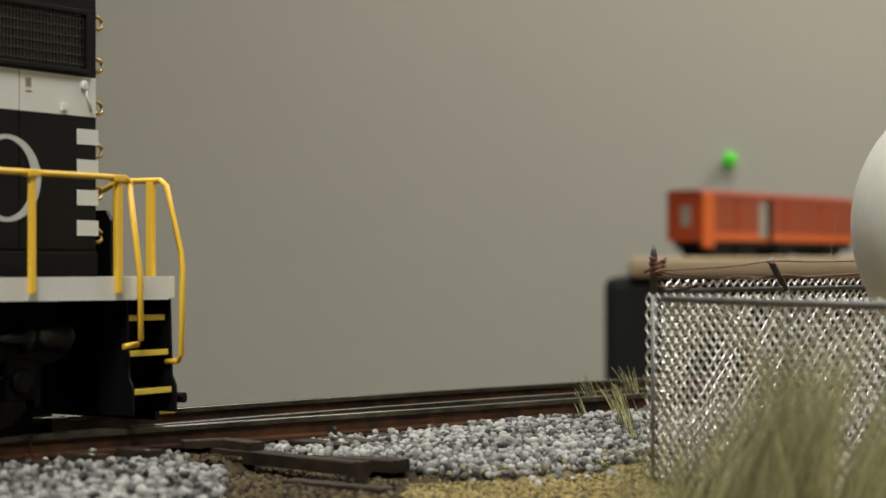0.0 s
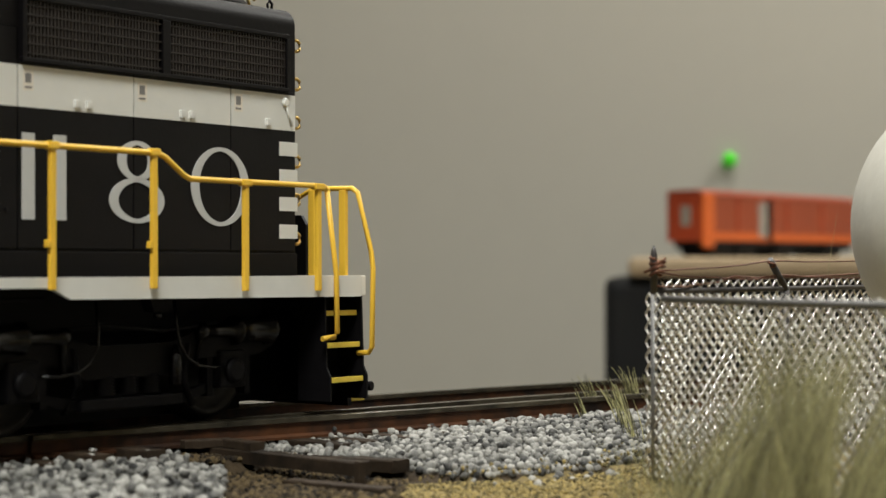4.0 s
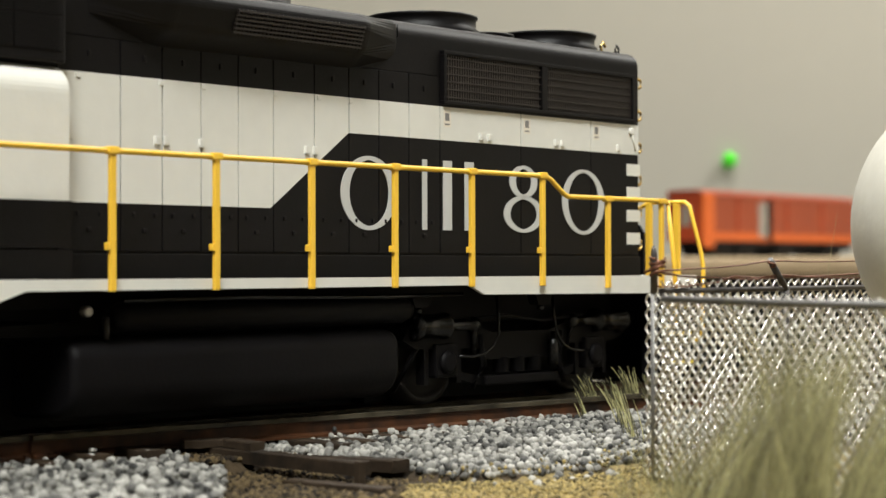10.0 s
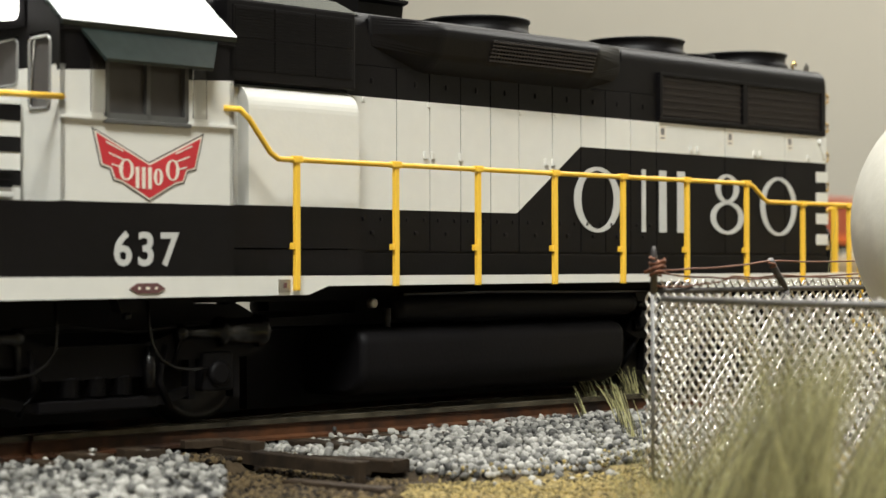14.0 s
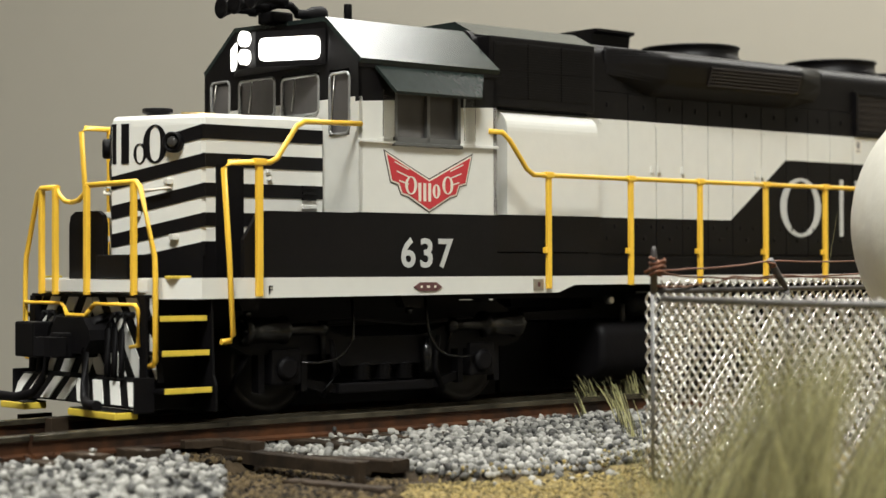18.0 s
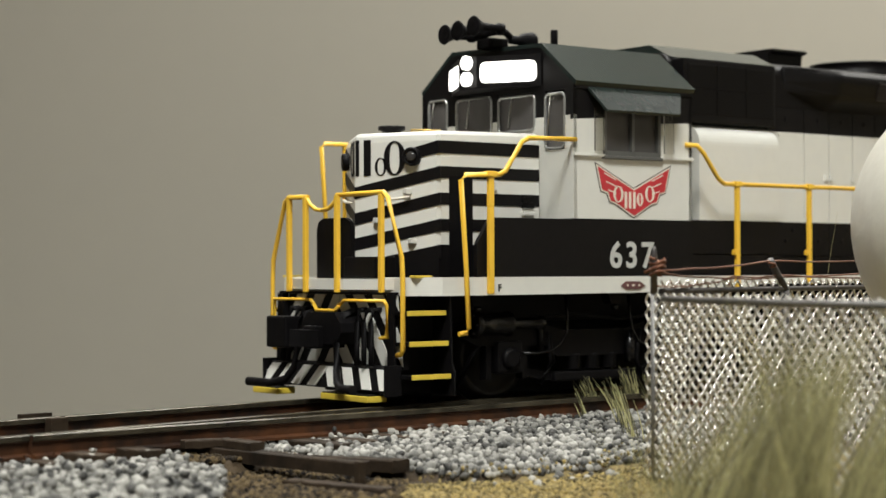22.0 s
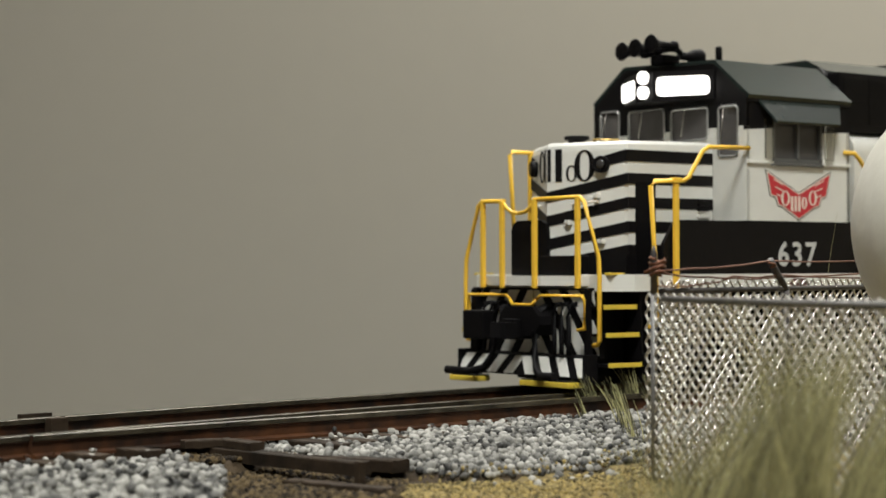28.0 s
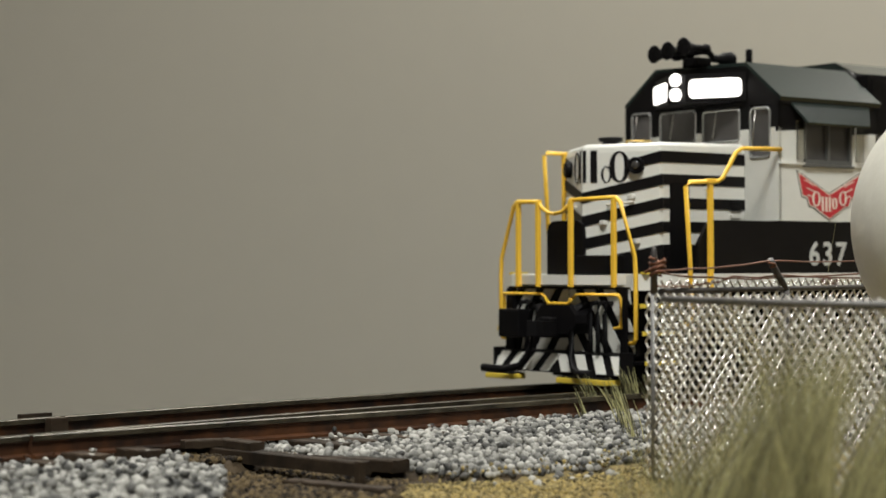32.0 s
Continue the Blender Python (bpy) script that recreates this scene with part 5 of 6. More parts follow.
def bank(x, y):
    """How far the stone bank stands above the plain ground at a place."""
    off = y - mid(x)
    h = 0.0
    shelf = 1.9 + 0.85 * min(1.0, max(0.0, (x - 144) / 30.0))
    if x > 140 and -20 < off < -10.4:
        h = shelf
    elif -20 < off < 21:
        h = 1.9
    elif off <= -20:
        if x < left_edge(y):
            h = max(0.4, 2.2 - 0.016 * (-20 - off)) * min(1.0, 0.35 + (left_edge(y) - x) / 9.0)
        elif x > right_start(y):
            t = toe(x)
            k = (y - t) / max(1.0, (mid(x) - 20) - t)
            h = 0.0 if k < 0 else min(shelf, 0.7 + 3.2 * k)
    return h


def ground_z(x, y):
    return -5.1 + bank(x, y) * 0.8 + 0.25 * noise.noise((x * 0.12, y * 0.12, 0)) + 0.12 * noise.noise((x * 0.5, y * 0.5, 4))


def is_soil(x, y):
    return x - y < 173.6 + 1.2 * noise.noise((x * 0.4, y * 0.4, 1)) and x < right_start(y) + 4.5 and y > -66


def ground():
    bm = bmesh.new()
    def axis(a, b, fine0, fine1, f, c):
        v, x = [], a
        while x < b:
            v.append(x)
            x += f if fine0 <= x < fine1 else c
        return v + [b]
    xs, ys = axis(-150, 480, 84, 200, 1.3, 10), axis(-150, 21, -70, 21, 1.3, 8)
    grid = [[bm.verts.new((x, y + mid(x) * (1.0 if y > 15 else 0.0), ground_z(x, y + mid(x) * (1.0 if y > 15 else 0.0)))) for y in ys] for x in xs]
    for i in range(len(xs) - 1):
        for j in range(len(ys) - 1):
            f = bm.faces.new((grid[i][j], grid[i + 1][j], grid[i + 1][j + 1], grid[i][j + 1]))
            x, y = (xs[i] + xs[i + 1]) / 2, (ys[j] + ys[j + 1]) / 2
            f.material_index = 1 if (is_soil(x, y) or bank(x, y) > 0.3 or (x > 130 and y > toe(x) + 0.6)) else 0
            f.smooth = True
    return tagged(part("ground", bm, [TURF, SOIL]), "uneven scenic ground of yellow turf and brown soil", "ground", kind="structure")


ground()
board = bmesh.new()
xs = [-150 + 21 * i for i in range(31)]
prism(board, [(x, -150) for x in xs] + [(x, 20.4 + mid(x)) for x in xs[::-1]], "z", -45, -6.6)
tagged(part("layout_board", board, FOAM), "thick foam and plywood board under the layout", "board", kind="structure")
for i, (x, y) in enumerate(((-110, -130), (440, -130), (-100, -90), (440, -90))):
    tagged(part("table_leg", a_box(x - 20, x + 20, y - 20, y + 20, -1050, -45, bevel=2), WOOD), "square pine leg holding the layout board", "table leg", "legs of the layout table")


def tie(x, y0, y1, lean=0.0, z=-2.5, rise=0.0):
    """One tie across the track with slightly uneven sawn edges."""
    bm = bmesh.new()
    w = 1.35 + 0.12 * random.uniform(-1, 1)
    a = slope(x) + lean
    n = 5
    rings = []
    for i in range(n + 1):
        o = y0 + (y1 - y0) * i / n
        c = Vector((x - math.sin(a) * o, mid(x) + math.cos(a) * o, rise * max(0.0, (-11 - o) / 33.0)))
        s = Vector((math.cos(a), math.sin(a), 0))
        j = lambda: random.uniform(-0.07, 0.07)
        rings.append([bm.verts.new(c + s * (w + j()) + Vector((0, 0, z - 1.9))), bm.verts.new(c + s * (w + j()) + Vector((0, 0, z - 0.12 + j()))), bm.verts.new(c + s * (w - 0.15) + Vector((0, 0, z + j() * 0.5))),
                      bm.verts.new(c - s * (w - 0.15) + Vector((0, 0, z + j() * 0.5))), bm.verts.new(c - s * (w + j()) + Vector((0, 0, z - 0.12 + j()))), bm.verts.new(c - s * (w + j()) + Vector((0, 0, z - 1.9)))])
    for r0, r1 in zip(rings, rings[1:]):
        for j in range(6):
            bm.faces.new((r0[j], r0[(j + 1) % 6], r1[(j + 1) % 6], r1[j]))
    bm.faces.new(rings[0])
    bm.faces.new(rings[-1][::-1])
    bmesh.ops.recalc_face_normals(bm, faces=bm.faces[:])
    return part("tie", bm, TIE, track)


tie_rows = []
x = -116.0
while x < 470:
    if 121 < x < 141.4:
        x = 142.6
    tie_rows.append(x)
    tie(x, -23.0 if x > 134 else -16.0, 16.0, random.uniform(-0.01, 0.01))
    x += 6.9 + random.uniform(-0.35, 0.35) if not 142 < x < 143 else 4.6


def timber(name, p0, p1, width, z0, z1, parent=None, dip=0.0):
    """A sawn timber between two places, with worn, slightly uneven edges and end."""
    p0, p1 = Vector((*p0, 0)), Vector((*p1, 0))
    s = Vector((-(p1 - p0).y, (p1 - p0).x, 0)).normalized() * width / 2
    bm, rings, n = bmesh.new(), [], 10
    for i in range(n + 1):
        c = p0.lerp(p1, i / n) + Vector((0, 0, -dip * i / n))
        j = lambda k=0.06: random.uniform(-k, k)
        e = 0.12
        row = [(1 + j(0.03), z0 + j()), (1 + j(0.03), z1 - e + j()), (1 - e / width * 2, z1 + j(0.04)), (0.3, z1 - 0.05 + j(0.05)), (-0.3, z1 - 0.05 + j(0.05)), (-1 + e / width * 2, z1 + j(0.04)), (-1 + j(0.03), z1 - e + j()), (-1 + j(0.03), z0 + j())]
        rings.append([bm.verts.new(c + s * k + Vector((0, 0, z))) for k, z in row])
    for r0, r1 in zip(rings, rings[1:]):
        for k in range(8):
            bm.faces.new((r0[k], r0[(k + 1) % 8], r1[(k + 1) % 8], r1[k]))
    bm.faces.new(rings[0])
    bm.faces.new(rings[-1][::-1])
    bmesh.ops.recalc_face_normals(bm, faces=bm.faces[:])
    return part(name, bm, TIE, parent)


timber("long_tie", (130.5, 14.0), (130.5, -37.0), 2.1, -3.95, -2.52, track)
timber("long_tie", (135.8, 14.0), (135.8, -13.0), 2.6, -4.3, -2.52, track)
timber("long_tie", (136.4, -14.0), (136.2, -36.8), 2.5, -4.65, -3.3, track, dip=-0.6)
timber("buried_tie", (126.0, -30.5), (127.4, -44.0), 2.2, -6.2, -4.35, track)
for p0, p1, w, z0, z1 in (((131.4, -14.0), (131.0, -19.4), 1.9, -2.5, -1.6), ((126.6, -11.6), (132.2, -13.2), 1.5, -2.5, -1.6)):
    tagged(timber("loose_timber", p0, p1, w, z0, z1), "short dark loose timber lying on the ties", "timber", "loose timbers by the track")
part("tie_bolt", a_box(129.2, 130.1, -37.8, -36.95, -5.4, -2.35, bevel=0.1), TIE, track, "dark upright bolt at the tie end")
part("rail_joiner", a_box(122.6, 125.0, 8.3, 9.7, -2.5, -0.02, bevel=0.08), TIE, track, "dark plastic rail joiner")
for x in (112.9, 119.8):   # tie ends standing a little high among the stones
    timber("tie_end", (x, -9.9), (x + 0.2, -15.6), 2.6, -4.4, -1.95, track)
tagged(part("plastic_strip", a_box(125.4, 130.0, 19.2, 20.0, -5.0, -0.3, bevel=0.08), TIE), "small black plastic strip beyond the rails", "strip")
# spikes along the near rails
spikes = bmesh.new()
for i in range(60):
    xx = 100 + i * 3.45
    for o in (-10.0, -7.2, 7.2, 10.0):
        box(spikes, *[v for a, b in zip(on_track(xx, o, -2.3), (0.25, 0.25, 0.3)) for v in (a - b, a + b)])
tagged(part("rail_spikes", spikes, RUST, track), kind="stuff")


# -- loose stones, crumbs and fibres, each one a small solid in one scattered sheet --
def ico(level):
    bm = bmesh.new()
    bmesh.ops.create_icosphere(bm, subdivisions=level, radius=1.0)
    v = np.array([q.co[:] for q in bm.verts])
    f = np.array([[q.index for q in p.verts] for p in bm.faces])
    bm.free()
    return v, f


def scatter(name, places, sizes, material, level=2, squash=0.75, rough=0.22, label="", category="", smooth=True):
    rng = np.random.default_rng(len(places))
    v, f = ico(level)
    P, S = np.array(places), np.array(sizes)
    n = len(P)
    q = rng.normal(size=(n, 4))
    q /= np.linalg.norm(q, axis=1)[:, None]
    w, a, b, c = q.T
    R = np.stack([1 - 2 * (b * b + c * c), 2 * (a * b - c * w), 2 * (a * c + b * w), 2 * (a * b + c * w), 1 - 2 * (a * a + c * c), 2 * (b * c - a * w), 2 * (a * c - b * w), 2 * (b * c + a * w), 1 - 2 * (a * a + b * b)], 1).reshape(n, 3, 3)
    ax = np.stack([np.ones(n), rng.uniform(squash, 1, n), rng.uniform(squash * 0.9, 0.95, n)], 1)
    lump = 1 + rough * rng.uniform(-1, 1, (n, len(v)))
    V = v[None] * lump[..., None] * ax[:, None, :]
    V = np.einsum("nij,nvj->nvi", R, V) * S[:, None, None] + P[:, None, :]
    F = f[None] + (np.arange(n) * len(v))[:, None, None]
    me = bpy.data.meshes.new(name)
    V, F = V.reshape(-1, 3) * MM, F.reshape(-1, 3)
    me.vertices.add(len(V))
    me.vertices.foreach_set("co", V.ravel())
    me.loops.add(F.size)
    me.loops.foreach_set("vertex_index", F.ravel().astype(np.int32))
    me.polygons.add(len(F))
    me.polygons.foreach_set("loop_start", np.arange(0, F.size, 3, dtype=np.int32))
    me.update(calc_edges=True)
    me.polygons.foreach_set("use_smooth", np.full(len(F), smooth))
    me.materials.append(material)
    return tagged(new(name, me), label, category, kind="stuff")


def over_tie(x, y):
    """Whether a place lies over the near end of one of the ties."""
    o = y - mid(x)
    return x > 138 and -20.5 < o < -9.5 and min(abs(x + math.sin(slope(x)) * o - t) for t in tie_rows) < 1.45


rng = random.Random(5)
stones, sizes = [], []
def drop(x, y, lift=0.0, s=None):
    r = s or rng.choice((rng.uniform(0.30, 0.5), rng.uniform(0.42, 0.64)))
    stones.append((x, y, ground_z(x, y) + r * 0.35 + lift))
    sizes.append(r)
for x0, x1, y0, y1, pitch in ((62, 130, -80, -9, 0.84), (130, 205, -50, -9, 0.86), (205, 300, -46, -9, 1.5)):
    xx = x0
    while xx < x1:
        yy = y0
        while yy < y1:
            x, y = xx + rng.uniform(-0.5, 0.5) * pitch, yy + rng.uniform(-0.5, 0.5) * pitch
            off = y - mid(x)
            heap = (x < left_edge(y)) or (x > right_start(y) and y > toe(x))
            if heap and off < -10.6 and not (over_tie(x, y) and rng.random() < 0.85) and not (110.5 < x < 122.0 and off > -16.5 and rng.random() < 0.8) and not (127.0 < x < 133.0 and y > -42) and not (off > -16.5 and rng.random() < 0.25):
                drop(x, y)
                if rng.random() < 0.55:
                    drop(x + 0.3, y + 0.3, 0.5)
                if x < 112 and rng.random() < 0.15:
                    drop(x - 0.3, y - 0.2, 1.0)
            elif x > right_start(y) and y > toe(x) - 5 and rng.random() < 0.10:
                drop(x, y)
            yy += pitch
        xx += pitch
for k in range(2600):   # between and beyond the rails
    x = rng.uniform(90, 300)
    o = rng.choice((rng.uniform(-6.6, 6.6), rng.uniform(11, 20)))
    p = on_track(x, o)
    stones.append((p.x, p.y, -3.3 + rng.uniform(-0.2, 0.35) + (0.5 if o > 13 else 0)))
    sizes.append(rng.uniform(0.4, 0.7))
for x, y, z in ((146, -15, -2.2), (147, -15.4, -2.15), (146.6, -14.9, -1.5), (153, -15.2, -2.2), (119.6, -14.5, -2.2), (113, -13.5, -2.2), (112.6, -14.4, -2.2), (112.9, -14, -1.6)):   # strays on the ties
    stones.append((x, y, z))
    sizes.append(0.42)
scatter("ballast_stones", stones, sizes, STONE, 2, 0.66, 0.13, "loose grey and white ballast stones heaped along the track", "ballast")
crumbs, cs = [], []
for k in range(17000):
    x, y = rng.uniform(116, 182), rng.uniform(-84, -34)
    if not is_soil(x, y) and (y < toe(x) + 0.5 or (noise.noise((x * 0.28, y * 0.28, 7)) > 0.12 and rng.random() < 0.5 * math.exp(-(y - toe(x)) / 1.6))):
        crumbs.append((x, y, ground_z(x, y) + (0.1 if y < toe(x) else rng.uniform(0.3, 1.1))))
        cs.append(rng.uniform(0.10, 0.30))
scatter("turf_crumbs", crumbs, cs, FLOCK, 1, 0.6, 0.3, "coarse yellow turf crumbs on the ground", "turf")
crumbs, cs = [], []
for k in range(11000):
    x, y = rng.uniform(98, 142), rng.uniform(-66, -10)
    if is_soil(x, y) and x > left_edge(y) - 2:
        crumbs.append((x, y, ground_z(x, y) + 0.1))
        cs.append(rng.uniform(0.12, 0.55))
scatter("soil_crumbs", crumbs, cs, SOIL_CRUMB, 1, 0.3, 0.35, "dark brown soil and leaf crumbs", "soil")


def fibres(name, blades, material, label):
    """Grass blades as tapered, bent three-sided fibres: (root, tip offset, bend, radius)."""
    V, F = [], []
    for root, tip, bend, r in blades:
        root, tip = Vector(root), Vector(tip)
        side = tip.cross(Vector((0, 0, 1)))
        side = side.normalized() if side.length > 1e-6 else Vector((1, 0, 0))
        other = tip.normalized().cross(side)
        n, base = 5, len(V)
        for i in range(n + 1):
            k = i / n
            c = root + tip * k + Vector(bend) * (k * k)
            rr = r * (1 - 0.75 * k)
            for a in (0, 2.1, 4.2):
                V.append((c + side * math.cos(a) * rr + other * math.sin(a) * rr) * MM)
        for i in range(n):
            for a in range(3):
                p, q = base + 3 * i, base + 3 * i + 3
                F.append((p + a, p + (a + 1) % 3, q + (a + 1) % 3, q + a))
    me = bpy.data.meshes.new(name)
    me.from_pydata(V, [], F)
    me.materials.append(material)
    for p in me.polygons:
        p.use_smooth = True
    return tagged(new(name, me), label, "grass", kind="stuff")


def tuft(depth, side, count, height, spread, lean, jitter, radius=0.07):
    """Blades fanned from one root patch; lean is towards the side and away."""
    res = []
    for k in range(count):
        c = out(depth + rng.gauss(0, spread), side + rng.gauss(0, spread))
        h = height * rng.uniform(0.45, 1.05)
        l = (lean + rng.gauss(0, jitter)) * h
        a = rng.gauss(0, jitter * 0.7) * h
        d = (SIDE * l + FWD * a)
        res.append(((c.x, c.y, ground_z(c.x, c.y) - 0.3), (d.x * 0.7, d.y * 0.7, h), (d.x * 0.6, d.y * 0.6, -0.10 * h), radius * rng.uniform(0.7, 1.25)))
    return res


def bed(count, d0, d1, r0, r1, h0, h1, l0, l1, jitter, radius):
    """Grass from a strip of roots: r is side over depth; height and lean run from one end to the other."""
    res = []
    for k in range(count):
        t, dep = rng.random(), rng.uniform(d0, d1)
        c = out(dep, (r0 + (r1 - r0) * t) * dep)
        h = (h0 + (h1 - h0) * t) * rng.choice((rng.uniform(0.55, 1.0), rng.uniform(0.85, 1.08)))
        d = SIDE * (l0 + (l1 - l0) * t + rng.gauss(0, jitter)) * h + FWD * rng.gauss(0, jitter) * h
        res.append(((c.x, c.y, ground_z(c.x, c.y) - 0.3), (d.x * 0.75, d.y * 0.75, h), (d.x * 0.45, d.y * 0.45, -0.08 * h), radius * rng.uniform(0.6, 1.3)))
    return res


blades = []
for k in range(66):   # dense clump leaning over the fence corner's side
    t = rng.random() ** 0.6
    q, l = 0.117 + 0.090 * t, 0.50 - 0.47 * t + rng.gauss(0, 0.09)
    h = rng.uniform(15.0, 21.5)
    blades += bed(11, 134, 166, q - 0.005, q + 0.005, h, h, l, l + rng.gauss(0, 0.09), 0.075, 0.05)
for k in range(64):   # second clump, upright, with a gap between the two
    t = rng.random()
    q, l = 0.208 + 0.070 * t, 0.40 - 0.34 * t + rng.gauss(0, 0.07)
    h = rng.uniform(13.5, 19.2)
    blades += bed(11, 134, 162, q - 0.005, q + 0.005, h, h, l, l + rng.gauss(0, 0.07), 0.06, 0.05)
blades += bed(260, 140, 168, 0.105, 0.235, 5.0, 9.0, 0.4, 0.3, 0.35, 0.045)
blades += bed(130, 158, 184, 0.096, 0.140, 8.0, 11.5, -0.15, 0.2, 0.25, 0.035)
fibres("tall_grass", blades, GRASS, "tall dry olive grass fibres beside the fence")
blades = []
for dep, sid, cnt, hgt in ((254, 21.5, 34, 7.2), (252, 24.5, 34, 6.4), (258, 27.0, 44, 7.6), (252, 29.5, 40, 6.8), (247, 19.0, 8, 5.5), (234, 23.0, 10, 6.5), (224, 23.5, 12, 7.0)):
    blades += tuft(dep, sid, cnt, hgt, 0.55, -0.20, 0.075, 0.125)
fibres("short_grass", blades, GRASS, "short dry grass tufts at the foot of the bank")
blades = [((lambda c: (c.x, c.y, -4.5))(out(235, 47.0)), (1.6, -1.6, 29.5), (1.0, -1.0, -0.3), 0.06)]
fibres("straw", blades, GRASS, "single long dry straw standing by the fence")


# ---- chain-link fence ----
CORNER = out(222, 25.98)
NEAR_END = out(173, 46.0)
FAR_END = out(272, 66.0)


FENCE = Matrix.Translation((0, EYE.y / MM, EYE.z / MM)) @ Matrix.Scale(0.87, 4) @ Matrix.Translation((0, -EYE.y / MM, -EYE.z / MM))


def wire_part(name, bm, material, parent, label=""):
    bm.transform(FENCE)
    return part(name, bm, material, parent, label)


def fence_panel(a, b, top, foot, label, wire, over=0.6, gauge=0.14, wrap=0):
    a, b = Vector((a.x, a.y, 0)), Vector((b.x, b.y, 0))
    d = (b - a).normalized()
    nrm = Vector((-d.y, d.x, 0))
    length = (b - a).length
    fence = thing("chain_link_fence", label=label, category="fence", group="wire fence panels")
    pitch, rise = 1.02, 1.72
    n = int(length / pitch)
    for i in range(-wrap, n):
        x = (i + 0.5) * pitch
        pts = []
        rows = int((top + over - foot) / rise)
        for k in range(2 * rows + 1):
            s = (1 if k % 2 == 0 else -1) * (1 if i % 2 else -1)
            jit = rng.uniform(-0.03, 0.03)
            p = a + d * (x + s * pitch * 0.53 + jit) + nrm * (0.07 * (1 if k % 2 else -1))
            pts.append(Vector((p.x, p.y, top + over - k * rise / 2 + 0.04 * rng.uniform(-1, 1))))
        # straight runs between short rounded bends
        pts = [pts[0]] + [v for p, q in zip(pts, pts[1:]) for v in (p.lerp(q, 0.13), p.lerp(q, 0.22), p.lerp(q, 0.78), p.lerp(q, 0.87))] + [pts[-1]]
        wire_part("mesh_wire", a_rod(pts, gauge, 6, False), wire, fence)
    return fence, a, b, d


near_panel, pa, pb, pd = fence_panel(CORNER, NEAR_END, 13.9, -9.2, "galvanised chain-link fence panel with a grey top rail", DULL_ZINC, wrap=3)

POST_GREY = noise_mat("grey_tube_metal", (0.20, 0.195, 0.19), 0.5, metal=0.5, scale=600, amount=0.3)
wire_part("top_rail", a_rod([(pa.x + pd.x * 1.5, pa.y + pd.y * 1.5, 13.9), ((pa.x + pb.x) / 2, (pa.y + pb.y) / 2, 13.8), (pb.x, pb.y, 13.9)], 0.42, 10), POST_GREY, near_panel, "grey tube top rail")
far_panel, fa, fb, fd = fence_panel(CORNER + Vector((2, 1, 0)), FAR_END, 14.9, -9.2, "galvanised chain-link fence panel with a dark top rail", ZINC, over=1.1, gauge=0.15)
wire_part("top_rail", a_rod([(fa.x, fa.y, 14.75), (fb.x, fb.y, 14.75)], 0.36, 10), POST_STEEL, far_panel, "dark tube top rail")
wire_part("fence_post", a_lathe([(0.44, 14.4), (0.45, 18.8), (0.35, 19.6), (0.12, 20.3)], (CORNER.x + 0.5, CORNER.y + 0.9, 0), "z", 12), POST_STEEL, far_panel, "dark corner post top")
# same post, lower part: reflected light is put into its lighter grey
wire_part("fence_post", a_lathe([(0.42, -10.0), (0.42, 14.4)], (CORNER.x + 0.5, CORNER.y + 0.9, 0), "z", 12), POST_GREY, far_panel, "lower corner post, lightened for its reflection")
arm0, arm1 = fa.lerp(fb, 0.50), fa.lerp(fb, 0.435)
wire_part("fence_post", a_rod([(arm0.x, arm0.y, -10.0), (arm0.x, arm0.y, 14.8)], 0.6, 10), POST_STEEL, far_panel)
wire_part("wire_arm", a_rod([(arm0.x, arm0.y, 14.6), (arm1.x, arm1.y, 18.7)], [0.6, 0.42], 10), POST_STEEL, far_panel, "slanting wire arm")
wire_part("fence_post", a_rod([(fb.x, fb.y, -10.0), (fb.x, fb.y, 15.2)], 0.6, 10), POST_STEEL, far_panel)
wire_part("fence_post", a_rod([(pb.x, pb.y, -10.0), (pb.x, pb.y, 14.3)], 0.6, 10), POST_STEEL, near_panel)


def strand(points, r=0.13):
    """A sagging, slightly kinked wire through the points."""
    pts = []
    for p, q in zip(points, points[1:]):
        p, q = Vector(p), Vector(q)
        for i in range(8):
            k = i / 8
            pts.append(p.lerp(q, k) + Vector((rng.uniform(-0.06, 0.06), rng.uniform(-0.06, 0.06), -0.25 * math.sin(math.pi * k) + rng.uniform(-0.06, 0.06))))
    return a_rod(pts + [Vector(points[-1])], r, 6)


C, far_hit = CORNER, fb.lerp(fa, -0.05)
wire_part("barbed_wire", strand([(C.x, C.y, 17.3), (arm1.x, arm1.y, 18.5), (far_hit.x, far_hit.y, 18.9)]), COPPER, far_panel, "thin browned copper wire")
wire_part("barbed_wire", strand([(C.x, C.y, 17.1), (fa.lerp(fb, 0.2).x, fa.lerp(fb, 0.2).y, 16.4), (arm0.lerp(arm1, 0.4).x, arm0.lerp(arm1, 0.4).y, 16.3), (far_hit.x, far_hit.y, 17.2)]), COPPER, far_panel, "thin browned copper wire")
wire_part("barbed_wire", strand([(C.x, C.y, 15.4), (fa.lerp(fb, 0.16).x, fa.lerp(fb, 0.16).y, 15.6), (fa.lerp(fb, 0.28).x, fa.lerp(fb, 0.28).y, 16.5), (arm0.lerp(arm1, 0.55).x, arm0.lerp(arm1, 0.55).y, 16.6), (fb.x, fb.y, 16.2)]), COPPER, far_panel, "thin browned copper wire")
wrap = bmesh.new()
rod(wrap, [(C.x + 0.95 * math.cos(a * 0.9), C.y + 0.95 * math.sin(a * 0.9), 16.6 + 0.09 * a + 0.2 * math.sin(a * 1.7)) for a in range(0, 26)], 0.17, 6)
wire_part("wire_wrap", wrap, COPPER, far_panel, "copper wire wound round the post")
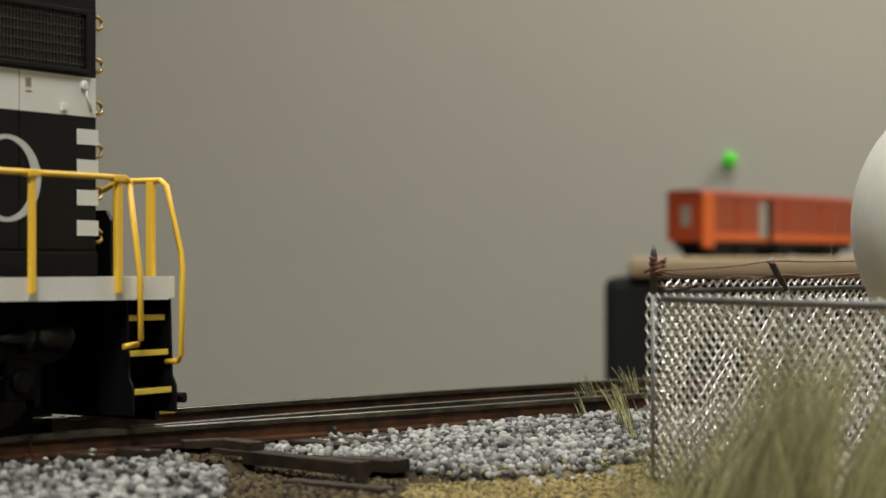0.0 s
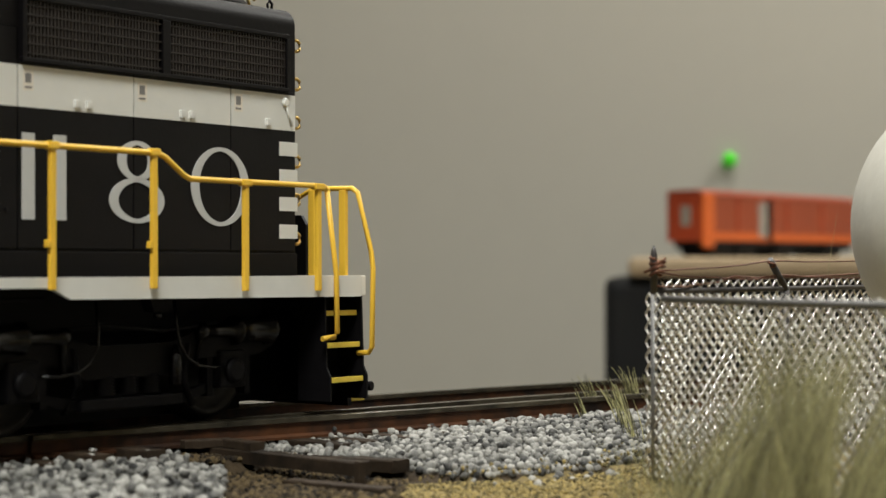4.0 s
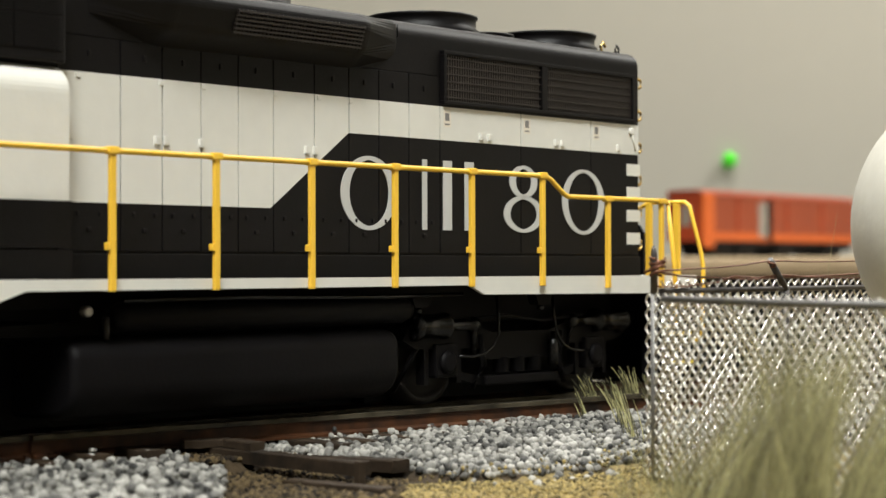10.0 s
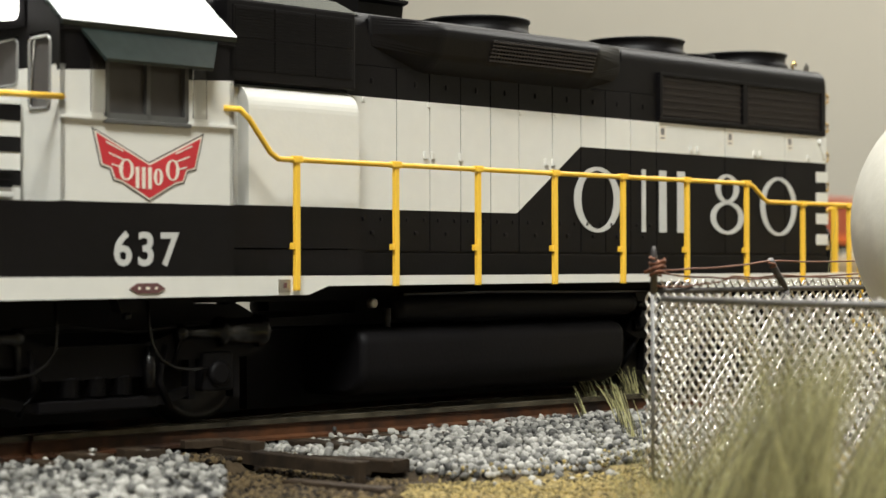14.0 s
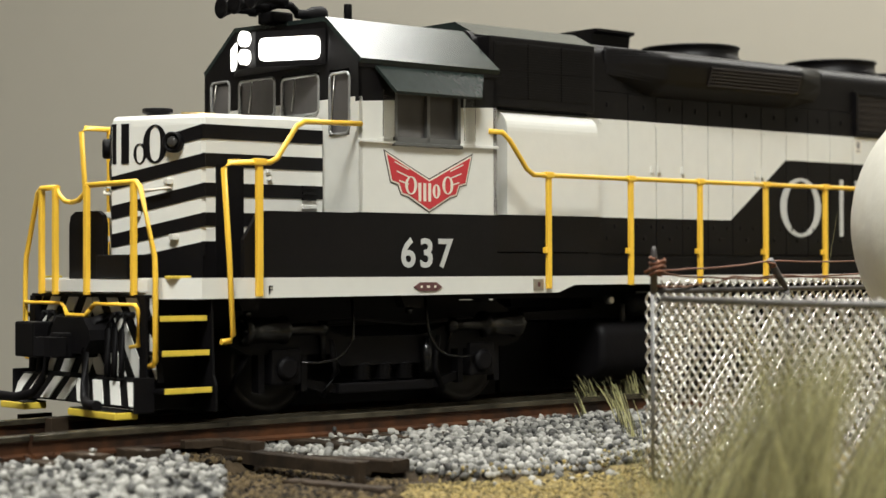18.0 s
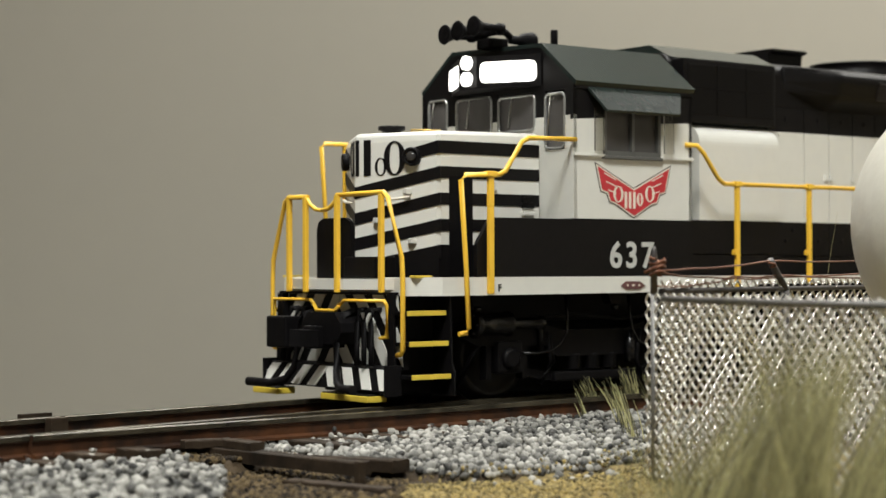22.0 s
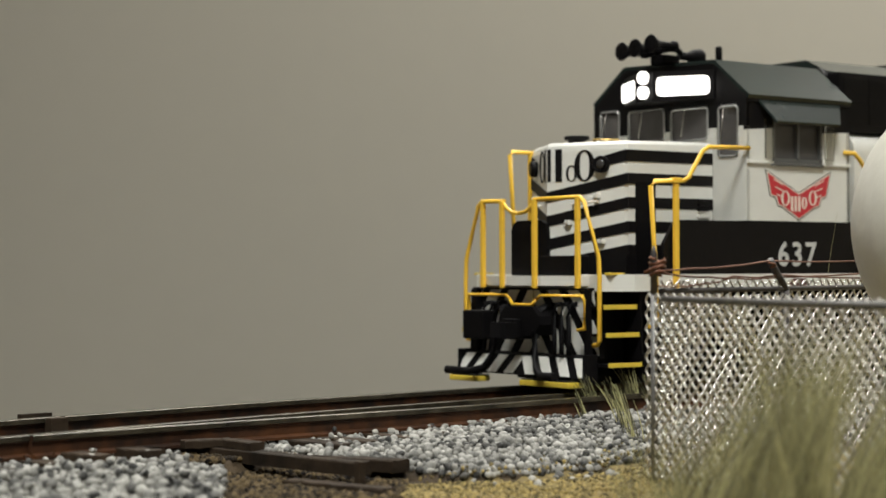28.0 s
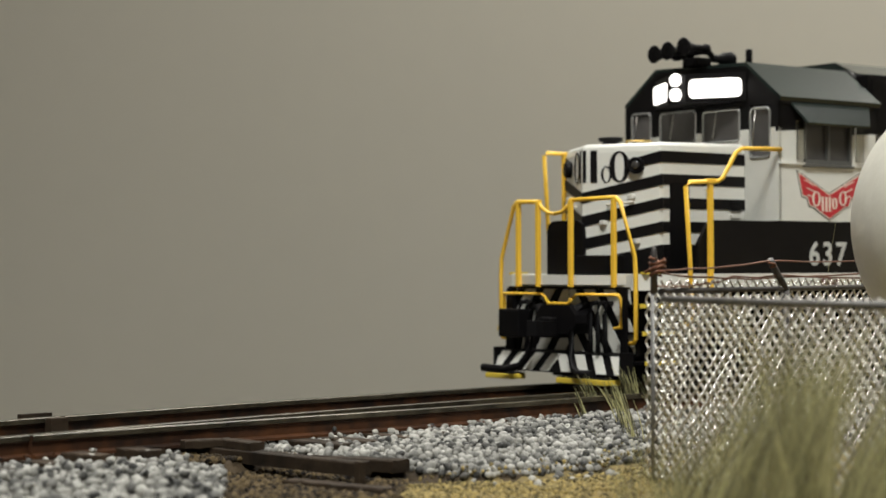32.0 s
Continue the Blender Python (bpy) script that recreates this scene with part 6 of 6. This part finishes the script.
wire_part("wire_wrap", a_rod([(C.x - 1.6 * SIDE.x, C.y - 1.6 * SIDE.y, 17.0), (C.x - 0.6 * SIDE.x, C.y - 0.6 * SIDE.y, 17.5), (C.x + 0.9 * SIDE.x, C.y + 0.9 * SIDE.y, 18.3), (C.x + 1.0 * SIDE.x, C.y + 1.0 * SIDE.y, 18.9)], 0.2, 6), COPPER, far_panel)
wire_part("wire_wrap", a_rod([(arm1.x, arm1.y, 17.6), (arm1.x + 0.7, arm1.y - 0.4, 17.9), (arm1.x, arm1.y - 0.7, 18.1), (arm1.x - 0.7, arm1.y, 18.3)], 0.15, 6), COPPER, far_panel)


# ---- white storage tank inside the fence ----
def tank():
    t = thing("storage_tank", label="cream-white storage tank with a rounded end behind the fence", category="tank")
    R, L = 17.5, 70.0
    c = out(214, 0)
    s0 = (1512 - 784) / 3239 * 214 + R
    prof = [(0.05, -R)] + [(R * math.sin(radians(a)), -R * math.cos(radians(a))) for a in range(6, 91, 6)] + [(R, L)] + [(R * math.cos(radians(a)), L + R * math.sin(radians(a))) for a in range(6, 90, 6)] + [(0.05, L + R)]
    bm = a_lathe(prof, (0, 0, 0), "x", 40)
    bm.transform(Matrix.Translation(out(214, s0, 22.6)) @ pose(0, 0, 0, 0, 0, TURN))
    part("shell", bm, TANK, t, smooth=True)
    for k in (6, 56):
        q = out(214, s0 + k)
        bm = a_box(-2.5, 2.5, -12, 12, -6.5, 9.5, bevel=0.3)
        bm.transform(Matrix.Translation((q.x, q.y, 0)) @ pose(0, 0, 0, 0, 0, TURN))
        part("saddle", bm, POST_GREY, t, "grey cradle")
    bm = a_lathe([(R + 0.15, -0.6), (R + 0.3, 0), (R + 0.15, 0.6)], (0, 0, 0), "x", 40)
    bm.transform(Matrix.Translation(out(214, s0 + 8, 22.6)) @ pose(0, 0, 0, 0, 0, TURN))
    part("weld_seam", bm, TANK, t)


tank()


# ---- far side of the room: black cabinet with a pine top and an orange car on it, and a green pin ----
def far_things():
    cab_ = thing("shelf_cabinet", tuple(out(1300, 0, -1050)), TURN - 7, "black cabinet with a pale pine top board", "cabinet")
    side = 114.0
    part("cabinet_body", a_box(side, side + 700, 0, 330, 0, 1062, bevel=8), CABINET_BLACK, cab_)
    part("top_board", a_box(side + 17, side + 720, -12, 340, 1062, 1075.5, bevel=5), WOOD, cab_, "pale pine top board")
    car = thing("orange_freight_car", tuple(out(1425, 203, 27.0)), TURN + 50, "orange-red model railway car standing on the pine board", "railway car")
    L, W = 250, 34
    part("body", a_box(0, L, 0, W, 12, 49, bevel=1.2), ORANGE, car)
    part("end_wall", a_box(-1.2, 0.5, 1, W - 1, 12, 48, bevel=0.4), ORANGE_RED, car, "red-orange end wall")
    part("corner_post", a_box(-1.5, 15, -1.0, 1.0, 7, 49.5, bevel=0.5), ORANGE_LIGHT, car, "bright orange corner")
    part("roof", a_prism([(-0.8, 49), (W + 0.8, 49), (W - 4, 52.2), (4, 52.2)], "x", -1.5, L + 1.5), ORANGE_RED, car)
    part("door", a_box(84, 96, -0.9, 0.2, 16, 44, bevel=0.3), DOOR_GREY, car, "grey door panel")
    part("door_post", a_box(97, 104, -1.1, 0.2, 13, 47, bevel=0.3), DARK, car, "dark door post")
    part("side_band", a_box(16, L - 2, -0.5, 0.2, 13, 19, bevel=0.2), ORANGE_LIGHT, car, "brighter lower band")
    for x in (52, 130, 190):
        part("side_rib", a_box(x - 1.2, x + 1.2, -1.0, 0.2, 20, 48, bevel=0.3), ORANGE_RED, car)
    part("end_window", a_box(-1.6, -1.0, 11, 20, 24, 40), DOOR_GREY, car, "greyish end window")
    for cx in (30, 66, 128, L - 40):
        part("car_truck", a_box(cx - 15, cx + 15, 1, W - 3, 2.2, 12, bevel=1), DARK, car, "black car truck")
        for dx in (-9, 9):
            part("wheel", a_lathe([(5.2, 2), (5.2, W - 4)], (cx + dx, 0, 5.2), "y", 16), DARK, car)
    part("underframe", a_box(2, L - 2, 3, W - 6, 6, 13), DARK, car)
    tr = thing("shelf_track", tuple(out(1425, 203, 25.4)), TURN + 50, "grey strip of display track on the board", "track")
    part("track_strip", a_box(-6, L + 200, 4, W - 4, 0, 1.5, bevel=0.3), DOOR_GREY, tr)
    pin = thing("green_pin", tuple(out(1994, (1292 - 784) / 3239 * 1994, 136.4)), TURN, "bright green round pin on the wall", "pin")
    part("pin_head", a_lathe([(0.3, -7.5), (4.4, -6.7), (7.0, -4), (8.0, 0), (7.0, 3), (4, 5), (0.5, 6)], (0, 0, 0), "y", 24), GREEN, pin)


DOOR_GREY = noise_mat("faded_grey_panel", (0.33, 0.31, 0.28), 0.6, scale=200, amount=0.15)
far_things()


def motions():
    walk(locomotive, [(t, pose(x, y, z, 0, 0, h)) for t, x, y, z, h in ROUTE])
    rolled, rows = 0.0, []
    last = None
    for t, x, y, z, h in ROUTE:
        if last is not None:
            rolled += math.hypot(x - last[0], y - last[1])
        last = (x, y)
        rows.append((t, math.degrees(rolled / (5.7 * MM))))
    full = []
    for (t0, a0), (t1, a1) in zip(rows, rows[1:]):
        n = max(1, math.ceil(abs(a1 - a0) / 60))
        full += [(t0 + (t1 - t0) * i / n, a0 + (a1 - a0) * i / n) for i in range(n)]
    full.append(rows[-1])
    for ob, place in wheelsets:
        walk(ob, [(t, Matrix.Translation(place) @ Matrix.Rotation(radians(a), 4, "Y")) for t, a in full])


motions()
